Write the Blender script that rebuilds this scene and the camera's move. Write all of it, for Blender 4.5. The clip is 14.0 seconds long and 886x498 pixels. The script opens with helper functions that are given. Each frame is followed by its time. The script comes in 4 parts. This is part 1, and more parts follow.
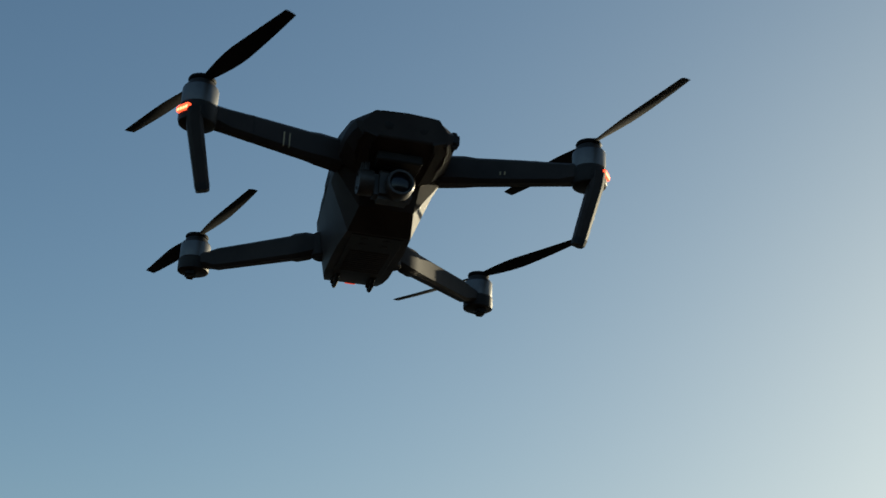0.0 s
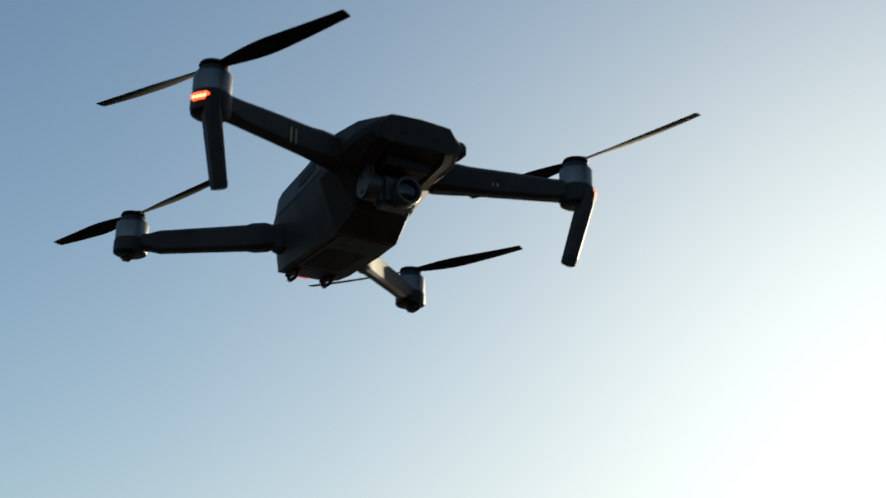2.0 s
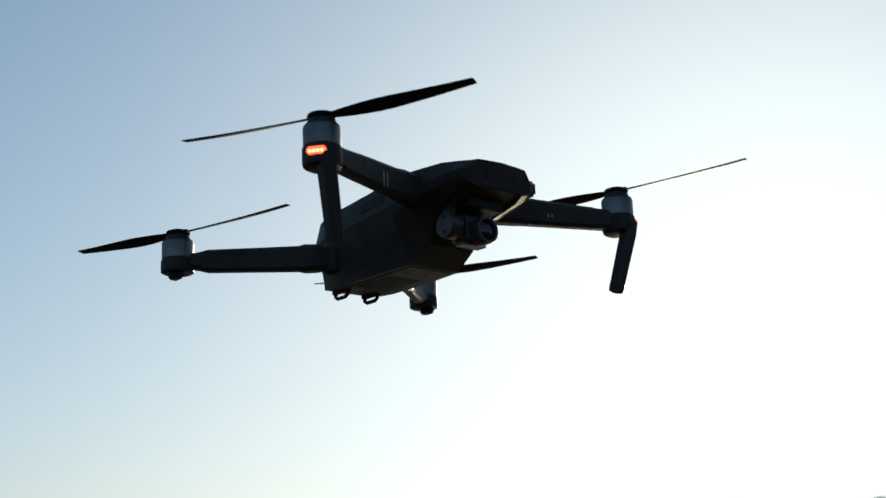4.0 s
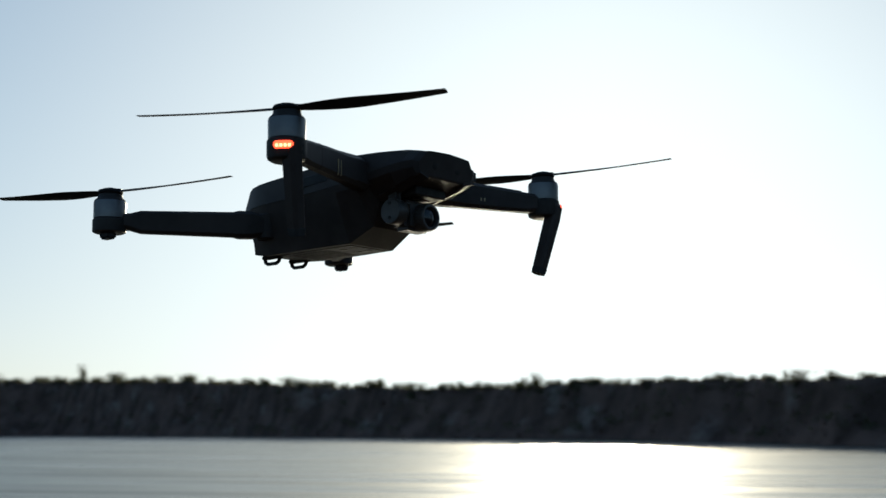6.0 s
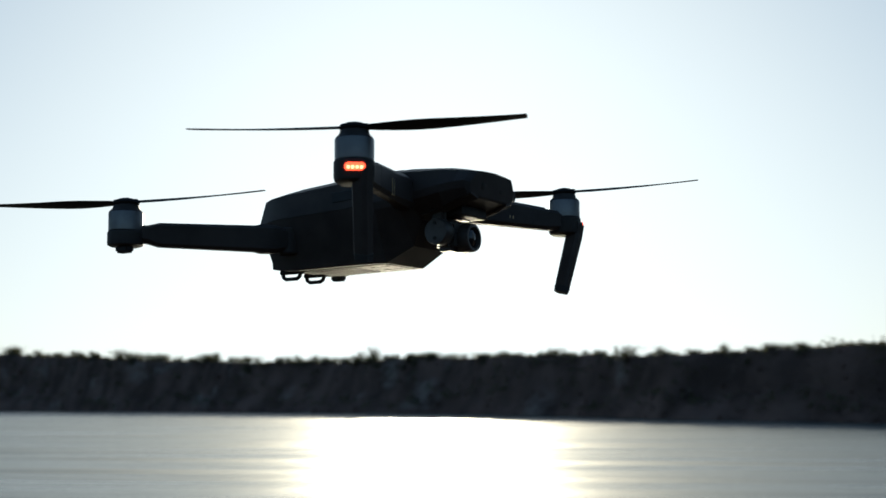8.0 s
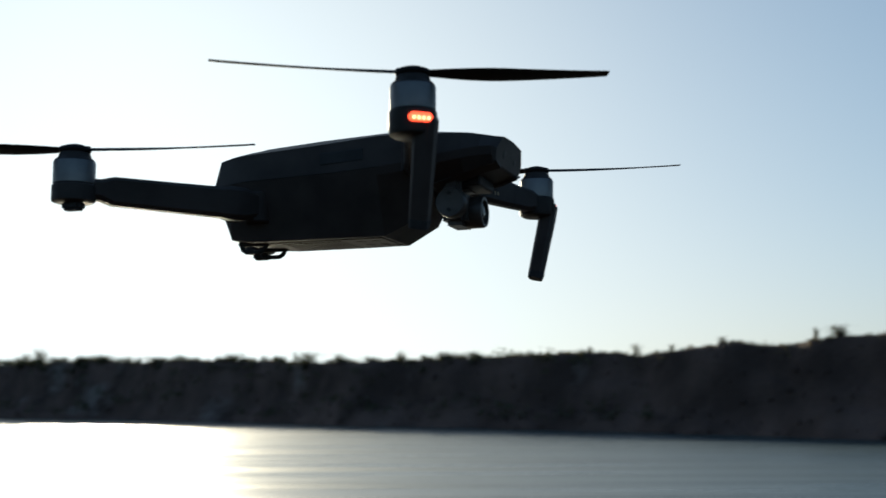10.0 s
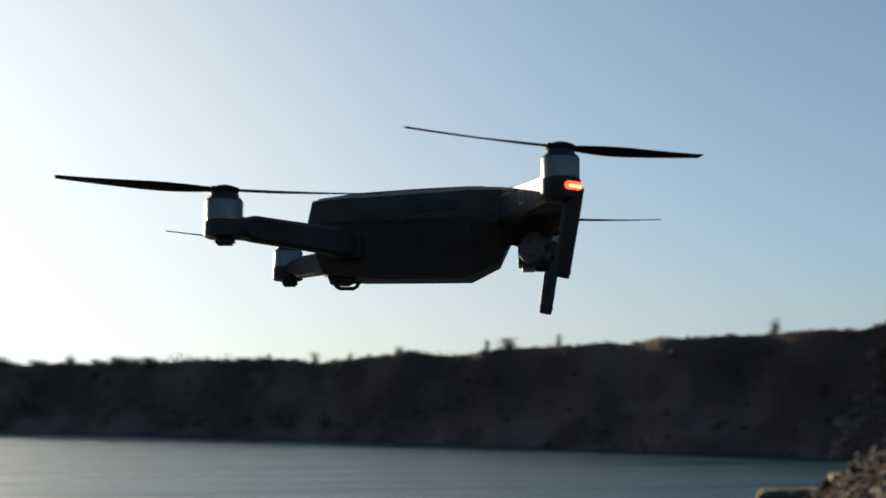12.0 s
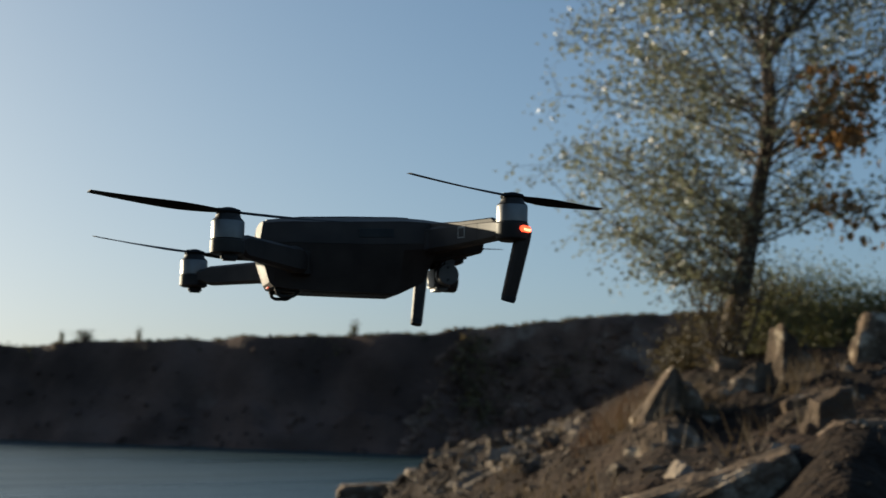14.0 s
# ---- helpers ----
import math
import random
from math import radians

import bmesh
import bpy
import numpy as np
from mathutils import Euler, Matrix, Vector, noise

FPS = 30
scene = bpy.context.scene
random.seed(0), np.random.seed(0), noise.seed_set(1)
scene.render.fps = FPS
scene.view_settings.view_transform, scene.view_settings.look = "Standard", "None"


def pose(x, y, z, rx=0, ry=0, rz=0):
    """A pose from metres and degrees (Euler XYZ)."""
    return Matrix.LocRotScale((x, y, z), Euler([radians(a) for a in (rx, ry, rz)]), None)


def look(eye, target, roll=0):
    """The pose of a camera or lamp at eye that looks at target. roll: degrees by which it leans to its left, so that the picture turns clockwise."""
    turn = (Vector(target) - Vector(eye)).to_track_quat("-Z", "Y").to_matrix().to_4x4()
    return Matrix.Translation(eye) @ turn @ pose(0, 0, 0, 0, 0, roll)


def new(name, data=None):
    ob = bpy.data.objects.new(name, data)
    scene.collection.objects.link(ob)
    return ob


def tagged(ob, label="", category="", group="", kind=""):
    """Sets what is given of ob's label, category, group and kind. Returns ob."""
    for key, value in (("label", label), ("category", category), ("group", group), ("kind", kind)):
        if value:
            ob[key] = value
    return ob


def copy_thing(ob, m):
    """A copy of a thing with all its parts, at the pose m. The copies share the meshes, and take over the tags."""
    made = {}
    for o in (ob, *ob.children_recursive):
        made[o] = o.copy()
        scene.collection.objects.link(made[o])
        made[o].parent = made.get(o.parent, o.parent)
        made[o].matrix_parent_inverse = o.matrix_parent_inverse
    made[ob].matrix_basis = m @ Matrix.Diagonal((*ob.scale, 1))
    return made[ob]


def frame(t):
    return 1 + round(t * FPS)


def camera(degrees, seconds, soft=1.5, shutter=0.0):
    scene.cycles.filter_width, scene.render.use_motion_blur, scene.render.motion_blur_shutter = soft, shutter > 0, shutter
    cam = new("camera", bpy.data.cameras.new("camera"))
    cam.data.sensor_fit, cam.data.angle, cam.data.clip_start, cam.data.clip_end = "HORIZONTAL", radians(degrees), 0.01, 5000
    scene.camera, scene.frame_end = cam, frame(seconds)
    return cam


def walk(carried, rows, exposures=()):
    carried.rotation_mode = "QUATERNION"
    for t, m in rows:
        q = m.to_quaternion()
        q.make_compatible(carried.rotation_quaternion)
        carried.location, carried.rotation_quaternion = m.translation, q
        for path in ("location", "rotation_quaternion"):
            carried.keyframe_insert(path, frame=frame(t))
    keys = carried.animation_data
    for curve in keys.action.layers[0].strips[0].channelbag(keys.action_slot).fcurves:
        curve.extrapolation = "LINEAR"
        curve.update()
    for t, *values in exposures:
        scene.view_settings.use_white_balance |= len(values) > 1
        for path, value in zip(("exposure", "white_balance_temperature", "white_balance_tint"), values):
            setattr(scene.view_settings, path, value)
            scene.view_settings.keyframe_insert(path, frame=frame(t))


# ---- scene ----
cam = camera(39.81, 14.0, shutter=0.5)
cam.data.dof.use_dof = True
cam.data.dof.focus_distance = 0.9
cam.data.dof.aperture_fstop = 14.0
walk(cam, [
    (0.0, pose(0.8168, -0.1579, 1.1698, 112.969, -1.595, 74.668)),
    (0.5, pose(0.7734, -0.2139, 1.1676, 113.212, -0.702, 71.089)),
    (1.0, pose(0.7666, -0.2601, 1.1851, 112.044, -0.997, 66.972)),
    (1.5, pose(0.7517, -0.3201, 1.1859, 111.269, -0.531, 63.688)),
    (2.0, pose(0.7404, -0.3544, 1.2220, 109.998, -0.015, 59.590)),
    (2.5, pose(0.7463, -0.3994, 1.2485, 108.906, 0.190, 56.228)),
    (3.0, pose(0.7181, -0.4291, 1.2585, 108.246, -0.236, 54.676)),
    (3.2, pose(0.7027, -0.4595, 1.2640, 107.530, 0.623, 53.757)),
    (5.3, pose(0.6724, -0.6207, 1.3819, 100.170, 0.911, 43.322)),
    (5.5, pose(0.6709, -0.6271, 1.3835, 99.569, 0.766, 42.405)),
    (6.0, pose(0.6511, -0.6461, 1.3867, 98.197, 0.670, 40.450)),
    (6.5, pose(0.6175, -0.6693, 1.4045, 97.552, 0.554, 38.893)),
    (7.0, pose(0.5980, -0.7110, 1.4226, 97.240, 0.594, 37.001)),
    (7.2, pose(0.5923, -0.7212, 1.4266, 97.140, 0.720, 36.226)),
    (9.5, pose(0.3324, -0.7020, 1.4169, 97.025, 0.037, 22.602)),
    (10.0, pose(0.2933, -0.7197, 1.4170, 97.082, 0.239, 17.764)),
    (10.5, pose(0.2601, -0.7582, 1.4256, 97.157, 0.175, 13.898)),
    (11.0, pose(0.1880, -0.7656, 1.4274, 97.195, 0.186, 11.034)),
    (11.5, pose(0.1266, -0.8065, 1.4227, 97.252, 0.117, 8.133)),
    (12.0, pose(0.0524, -0.8849, 1.4247, 97.398, -0.180, 2.587)),
    (12.5, pose(-0.0509, -0.9711, 1.4253, 97.454, -0.149, -2.278)),
    (13.0, pose(-0.1365, -0.9692, 1.4157, 97.491, -0.274, -7.917)),
    (13.5, pose(-0.1900, -0.9838, 1.4285, 97.505, -0.979, -13.341)),
    (14.0, pose(-0.2301, -1.0074, 1.4228, 97.457, -0.997, -17.134)),
], exposures=[(0.0, 0.44, 6250, -3), (0.6, 0.54, 6250, -2), (1.5, 0.62, 6250, -1), (3.0, 0.66, 6150, 0), (5.5, 0.62, 5950, 0), (9.5, 0.58, 5850, 0), (11.5, 0.60, 5950, 3), (14.0, 0.51, 6100, 3)])

# ---- daylight: low sun over the far bank ----
SUN_AZ, SUN_EL = 123.3, 9.8
world = bpy.data.worlds.new("sky")
scene.world = world
world.use_nodes = True
wn = world.node_tree.nodes
sky = wn.new("ShaderNodeTexSky")
sky.sky_type, sky.sun_disc = "NISHITA", False
sky.sun_elevation, sky.sun_rotation = radians(SUN_EL), radians(90 - SUN_AZ)
sky.air_density, sky.dust_density, sky.ozone_density = 0.75, 1.6, 3.0
wn["Background"].inputs["Strength"].default_value = 0.15
sky_sat = wn.new("ShaderNodeHueSaturation")
sky_sat.inputs["Saturation"].default_value = 0.95
# tone curve in the sky colour holds down the sun's glare: radiance c becomes c / (1 + 0.17 * c)
sky_rolloff, plus, over = (wn.new("ShaderNodeVectorMath") for _ in range(3))
sky_rolloff.operation, plus.operation, over.operation = "SCALE", "ADD", "DIVIDE"
sky_rolloff.inputs["Scale"].default_value = 0.17
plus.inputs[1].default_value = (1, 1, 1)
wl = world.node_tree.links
wl.new(sky.outputs[0], sky_sat.inputs["Color"])
wl.new(sky_sat.outputs[0], sky_rolloff.inputs[0])
wl.new(sky_rolloff.outputs[0], plus.inputs[0])
wl.new(sky_sat.outputs[0], over.inputs[0])
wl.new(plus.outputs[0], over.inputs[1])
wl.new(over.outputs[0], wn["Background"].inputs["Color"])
lamp = bpy.data.lights.new("sun", "SUN")
lamp.energy, lamp.angle, lamp.color = 6.0, radians(0.53), (1.0, 0.80, 0.56)
sun_way = Vector((math.cos(radians(SUN_AZ)) * math.cos(radians(SUN_EL)),
                  math.sin(radians(SUN_AZ)) * math.cos(radians(SUN_EL)), math.sin(radians(SUN_EL))))
sun = new("sun", lamp)
sun.matrix_world = look(sun_way * 60, (0, 0, 0))


# ---- materials ----
def plain(name, colour, rough, metal=0.0, spread=0.25, scale=60.0, bump=0.15, detail_scale=400.0, bump_distance=0.0003,
          second=None, contrast=(0.35, 0.65), gloss=0.5):
    """A surface with broad stains and fine grain; second: the colour of its stains."""
    m = bpy.data.materials.new(name)
    m.use_nodes = True
    n, links = m.node_tree.nodes, m.node_tree.links
    b = n["Principled BSDF"]
    at = n.new("ShaderNodeTexCoord")
    broad, fine = n.new("ShaderNodeTexNoise"), n.new("ShaderNodeTexNoise")
    broad.inputs["Scale"].default_value, broad.inputs["Detail"].default_value = scale, 5.0
    fine.inputs["Scale"].default_value, fine.inputs["Detail"].default_value = detail_scale, 3.0
    ramp = n.new("ShaderNodeValToRGB")
    low = second or [c * (1 - spread) for c in colour]
    high = colour if second else [min(1, c * (1 + spread)) for c in colour]
    ramp.color_ramp.elements[0].position, ramp.color_ramp.elements[1].position = contrast
    ramp.color_ramp.elements[0].color, ramp.color_ramp.elements[1].color = (*low, 1), (*high, 1)
    rr = n.new("ShaderNodeMapRange")
    rr.inputs["To Min"].default_value, rr.inputs["To Max"].default_value = max(0.02, rough - 0.1), min(1, rough + 0.1)
    bm = n.new("ShaderNodeBump")
    bm.inputs["Strength"].default_value, bm.inputs["Distance"].default_value = bump, bump_distance
    for tex in (broad, fine):
        links.new(at.outputs["Object"], tex.inputs["Vector"])
    links.new(broad.outputs["Fac"], ramp.inputs["Fac"])
    links.new(ramp.outputs["Color"], b.inputs["Base Color"])
    links.new(fine.outputs["Fac"], rr.inputs["Value"])
    links.new(rr.outputs["Result"], b.inputs["Roughness"])
    links.new(fine.outputs["Fac"], bm.inputs["Height"])
    links.new(bm.outputs["Normal"], b.inputs["Normal"])
    b.inputs["Metallic"].default_value = metal
    b.inputs["Specular IOR Level"].default_value = gloss
    return m


def varied(m, amount):
    """Lets each object that carries the material differ a little in brightness."""
    n, links = m.node_tree.nodes, m.node_tree.links
    b = n["Principled BSDF"]
    old = b.inputs["Base Color"].links[0].from_socket
    info, hue = n.new("ShaderNodeObjectInfo"), n.new("ShaderNodeHueSaturation")
    span = n.new("ShaderNodeMapRange")
    span.inputs["To Min"].default_value, span.inputs["To Max"].default_value = 1 - amount, 1 + amount
    links.new(info.outputs["Random"], span.inputs["Value"])
    links.new(span.outputs["Result"], hue.inputs["Value"])
    links.new(old, hue.inputs["Color"])
    links.new(hue.outputs["Color"], b.inputs["Base Color"])
    return m


def patched(m, colour, scale, low, high, stretch=(1, 1, 1)):
    """Lays a further tone over a material in torn patches."""
    n, links = m.node_tree.nodes, m.node_tree.links
    b = n["Principled BSDF"]
    old = b.inputs["Base Color"].links[0].from_socket
    at, place, tex = n.new("ShaderNodeTexCoord"), n.new("ShaderNodeMapping"), n.new("ShaderNodeTexNoise")
    place.inputs["Scale"].default_value = stretch
    tex.inputs["Scale"].default_value, tex.inputs["Detail"].default_value, tex.inputs["Roughness"].default_value = scale, 8.0, 0.65
    span, mix = n.new("ShaderNodeMapRange"), n.new("ShaderNodeMix")
    span.inputs["From Min"].default_value, span.inputs["From Max"].default_value = low, high
    mix.data_type = "RGBA"
    for socket in mix.inputs:
        if socket.type == "RGBA" and socket.name == "B":
            socket.default_value = (*colour, 1)
        if socket.type == "RGBA" and socket.name == "A":
            links.new(old, socket)
    links.new(at.outputs["Object"], place.inputs["Vector"])
    links.new(place.outputs["Vector"], tex.inputs["Vector"])
    links.new(tex.outputs["Fac"], span.inputs["Value"])
    links.new(span.outputs["Result"], mix.inputs["Factor"])
    for socket in mix.outputs:
        if socket.type == "RGBA":
            links.new(socket, b.inputs["Base Color"])
    return m


def leafy(name, colours, through_colour, rough=0.45):
    """Leaves: each its own tone, with some light passing through."""
    m = bpy.data.materials.new(name)
    m.use_nodes = True
    n, links = m.node_tree.nodes, m.node_tree.links
    b = n["Principled BSDF"]
    geo, ramp = n.new("ShaderNodeNewGeometry"), n.new("ShaderNodeValToRGB")
    while len(ramp.color_ramp.elements) < len(colours):
        ramp.color_ramp.elements.new(0.5)
    for i, (e, c) in enumerate(zip(ramp.color_ramp.elements, colours)):
        e.position, e.color = i / max(1, len(colours) - 1), (*c, 1)
    links.new(geo.outputs["Random Per Island"], ramp.inputs["Fac"])
    links.new(ramp.outputs["Color"], b.inputs["Base Color"])
    b.inputs["Roughness"].default_value = rough
    tr, mix = n.new("ShaderNodeBsdfTranslucent"), n.new("ShaderNodeMixShader")
    tr.inputs["Color"].default_value = (*through_colour, 1)
    mix.inputs["Fac"].default_value = 0.35
    links.new(b.outputs[0], mix.inputs[1])
    links.new(tr.outputs[0], mix.inputs[2])
    links.new(mix.outputs[0], n["Material Output"].inputs["Surface"])
    return m


PLASTIC = plain("grey_plastic", (0.040, 0.032, 0.028), 0.55, gloss=0.17, scale=35, detail_scale=2200, bump=0.25, bump_distance=0.0001)
DARK = plain("black_plastic", (0.028, 0.024, 0.0215), 0.55, gloss=0.2, scale=50, detail_scale=2500, bump=0.2, bump_distance=0.0001)
RUBBER = plain("rubber", (0.02, 0.02, 0.02), 0.8, scale=80, detail_scale=1500)
BLADE = plain("propeller_plastic", (0.012, 0.012, 0.013), 0.7, gloss=0.12, scale=40, detail_scale=300, bump=0.0)
SILVER = plain("motor_metal", (0.155, 0.15, 0.145), 0.42, metal=0.75, spread=0.12, scale=90, detail_scale=1800, bump=0.08)
GIMBAL = plain("gimbal_grey", (0.056, 0.048, 0.042), 0.45, metal=0.25, scale=90, detail_scale=2000)
GOLD = plain("dull_gold", (0.42, 0.32, 0.18), 0.45, metal=0.3, scale=150, detail_scale=900)
TAPE = plain("grey_tape", (0.22, 0.21, 0.19), 0.5, scale=150, detail_scale=900)
LENS = plain("lens_glass", (0.006, 0.006, 0.008), 0.16, spread=0.1, bump=0.0)
# pale mottling, strengthened to put some sunlit contrast into the colour
ROCK = varied(patched(plain("rock", (0.165, 0.118, 0.082), 0.85, gloss=0.1, scale=3.4, detail_scale=30, bump=1.0, bump_distance=0.035, second=(0.062, 0.045, 0.032)),
                      (0.36, 0.30, 0.23), 5.0, 0.53, 0.63), 0.3)
PALE_ROCK = varied(patched(plain("pale_rock", (0.265, 0.215, 0.167), 0.88, gloss=0.1, scale=5.0, detail_scale=34, bump=1.0, bump_distance=0.03, second=(0.13, 0.104, 0.08)),
                           (0.075, 0.06, 0.047), 7.0, 0.56, 0.66), 0.4)
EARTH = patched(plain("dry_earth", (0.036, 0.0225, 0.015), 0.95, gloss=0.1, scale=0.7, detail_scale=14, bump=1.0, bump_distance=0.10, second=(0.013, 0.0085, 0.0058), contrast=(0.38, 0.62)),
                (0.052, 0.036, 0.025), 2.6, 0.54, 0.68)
FAR_ROCK = patched(plain("dark_rock", (0.14, 0.09, 0.072), 0.9, gloss=0.1, scale=0.28, detail_scale=5, bump=1.0, bump_distance=0.08, second=(0.056, 0.037, 0.030)),
                   (0.18, 0.145, 0.125), 0.16, 0.56, 0.68, (1, 1, 1.6))
SLOPE_ROCK = patched(plain("broken_rock", (0.19, 0.12, 0.088), 0.9, gloss=0.1, scale=0.9, detail_scale=7, bump=1.0, bump_distance=0.08, second=(0.07, 0.044, 0.033)),
                     (0.26, 0.20, 0.16), 0.5, 0.54, 0.66)
BARK = plain("bark", (0.15, 0.105, 0.072), 0.9, scale=9, detail_scale=60, bump=0.9, bump_distance=0.012, second=(0.05, 0.038, 0.03))
LEAF = leafy("poplar_leaf", [(0.09, 0.105, 0.068), (0.13, 0.145, 0.098), (0.18, 0.19, 0.135), (0.31, 0.32, 0.25), (0.18, 0.135, 0.075)], (0.23, 0.235, 0.14), 0.4)
BROWN = leafy("withered_leaf", [(0.16, 0.09, 0.035), (0.24, 0.14, 0.05), (0.12, 0.07, 0.03)], (0.25, 0.13, 0.04), 0.6)
BUSH = leafy("bush_leaf", [(0.042, 0.045, 0.019), (0.066, 0.066, 0.028), (0.09, 0.082, 0.038)], (0.085, 0.08, 0.03), 0.6)
GRASSY = leafy("autumn_scrub", [(0.08, 0.07, 0.028), (0.16, 0.13, 0.05), (0.12, 0.07, 0.03)], (0.12, 0.09, 0.035), 0.6)
NEAR_BUSH = leafy("green_bush_leaf", [(0.075, 0.084, 0.038), (0.11, 0.116, 0.053), (0.15, 0.142, 0.068)], (0.18, 0.18, 0.068), 0.6)
FOOT_BUSH = leafy("olive_bush_leaf", [(0.035, 0.029, 0.016), (0.058, 0.047, 0.024), (0.085, 0.069, 0.033), (0.05, 0.03, 0.018)], (0.085, 0.066, 0.03), 0.6)
RUSSET = leafy("russet_grass", [(0.09, 0.052, 0.03), (0.12, 0.072, 0.042), (0.07, 0.042, 0.026)], (0.09, 0.052, 0.028), 0.7)
STRAW = leafy("dry_grass", [(0.10, 0.068, 0.037), (0.14, 0.098, 0.052), (0.075, 0.053, 0.03)], (0.10, 0.07, 0.035), 0.7)


def glowing(name, colour, strength):
    m = bpy.data.materials.new(name)
    m.use_nodes = True
    b = m.node_tree.nodes["Principled BSDF"]
    b.inputs["Base Color"].default_value = (*colour, 1)
    b.inputs["Emission Color"].default_value = (*colour, 1)
    b.inputs["Emission Strength"].default_value = strength
    return m


LED_RED = glowing("led_red", (1.0, 0.07, 0.025), 2.2)
LED_TAIL = glowing("led_tail", (1.0, 0.07, 0.025), 0.45)
LED_HOT = glowing("led_core", (1.0, 0.24, 0.10), 4.2)

# water: dark, with long low ripples
WATER = bpy.data.materials.new("water")
WATER.use_nodes = True
n, links = WATER.node_tree.nodes, WATER.node_tree.links
b = n["Principled BSDF"]
b.inputs["Base Color"].default_value = (0.010, 0.037, 0.043, 1)
b.inputs["Roughness"].default_value = 0.27
b.inputs["IOR"].default_value = 1.33
at, turn = n.new("ShaderNodeTexCoord"), n.new("ShaderNodeMapping")
turn.vector_type = "TEXTURE"
turn.inputs["Rotation"].default_value = (0, 0, radians(18))
turn.inputs["Scale"].default_value = (5.0, 0.8, 1)
small, wide, add, bump = n.new("ShaderNodeTexNoise"), n.new("ShaderNodeTexNoise"), n.new("ShaderNodeMath"), n.new("ShaderNodeBump")
small.inputs["Scale"].default_value, small.inputs["Detail"].default_value = 3.2, 4.0
wide.inputs["Scale"].default_value, wide.inputs["Detail"].default_value = 0.35, 3.0
add.operation = "MULTIPLY_ADD"
add.inputs[1].default_value = 0.35
links.new(at.outputs["Object"], turn.inputs["Vector"])
for tex in (small, wide):
    links.new(turn.outputs["Vector"], tex.inputs["Vector"])
links.new(small.outputs["Fac"], add.inputs[0])
links.new(wide.outputs["Fac"], add.inputs[2])
links.new(add.outputs[0], bump.inputs["Height"])
bump.inputs["Strength"].default_value, bump.inputs["Distance"].default_value = 0.5, 0.18
links.new(bump.outputs["Normal"], b.inputs["Normal"])
# wind lanes: long bands of smoother and rougher water
lane_map, lane, lane_span = n.new("ShaderNodeMapping"), n.new("ShaderNodeTexNoise"), n.new("ShaderNodeMapRange")
lane_map.vector_type = "TEXTURE"
lane_map.inputs["Rotation"].default_value = (0, 0, radians(18))
lane_map.inputs["Scale"].default_value = (14.0, 1.3, 1)
lane.inputs["Scale"].default_value, lane.inputs["Detail"].default_value = 0.8, 4.0
lane_span.inputs["From Min"].default_value, lane_span.inputs["From Max"].default_value = 0.38, 0.64
lane_span.inputs["To Min"].default_value, lane_span.inputs["To Max"].default_value = 0.25, 0.44
links.new(at.outputs["Object"], lane_map.inputs["Vector"])
links.new(lane_map.outputs["Vector"], lane.inputs["Vector"])
links.new(lane.outputs["Fac"], lane_span.inputs["Value"])
links.new(lane_span.outputs["Result"], b.inputs["Roughness"])


# ---- building helpers ----
def part(name, bm, material, parent=None, label="", smooth=35, at=None):
    """Links a bmesh as one mesh object, under a thing or a part."""
    me = bpy.data.meshes.new(name)
    bmesh.ops.recalc_face_normals(bm, faces=bm.faces[:])
    bm.to_mesh(me)
    bm.free()
    me.materials.append(material)
    if smooth:
        me.polygons.foreach_set("use_smooth", [True] * len(me.polygons))
        me.set_sharp_from_angle(angle=radians(smooth))
    ob = new(name, me)
    if parent:
        ob.parent = parent
    if at is not None:
        ob.matrix_basis = at
    if label:
        ob["label"] = label
    return ob


def soften(bm, width, segments=1, angle=30):
    edges = [e for e in bm.edges if len(e.link_faces) == 2 and e.calc_face_angle(0) > radians(angle)]
    bmesh.ops.bevel(bm, geom=edges, offset=width, segments=segments, affect="EDGES", clamp_overlap=True)
    return bm


def box(x0, x1, y0, y1, z0, z1, round_by=0.0, segments=1):
    bm = bmesh.new()
    bmesh.ops.create_cube(bm, size=1, matrix=Matrix.Translation(((x0 + x1) / 2, (y0 + y1) / 2, (z0 + z1) / 2)) @
                          Matrix.Diagonal((x1 - x0, y1 - y0, z1 - z0, 1)))
    return soften(bm, round_by, segments) if round_by else bm


def lathe(profile, seg=28, m=None):
    """A turned solid from (radius, height) pairs, closed at both ends."""
    bm = bmesh.new()
    rings = []
    for r, z in profile:
        rings.append([bm.verts.new((r * math.cos(2 * math.pi * i / seg), r * math.sin(2 * math.pi * i / seg), z)) for i in range(seg)])
    for a, c in zip(rings, rings[1:]):
        for i in range(seg):
            bm.faces.new((a[i], a[(i + 1) % seg], c[(i + 1) % seg], c[i]))
    bm.faces.new(rings[0][::-1])
    bm.faces.new(rings[-1])
    if m is not None:
        bm.transform(m)
    return bm


def loft(rings):
    """A closed solid through rings of equal count."""
    bm = bmesh.new()
    made = [[bm.verts.new(p) for p in ring] for ring in rings]
    k = len(made[0])
    for a, c in zip(made, made[1:]):
        for i in range(k):
            bm.faces.new((a[i], a[(i + 1) % k], c[(i + 1) % k], c[i]))
    bm.faces.new(made[0][::-1])
    bm.faces.new(made[-1])
    return bm


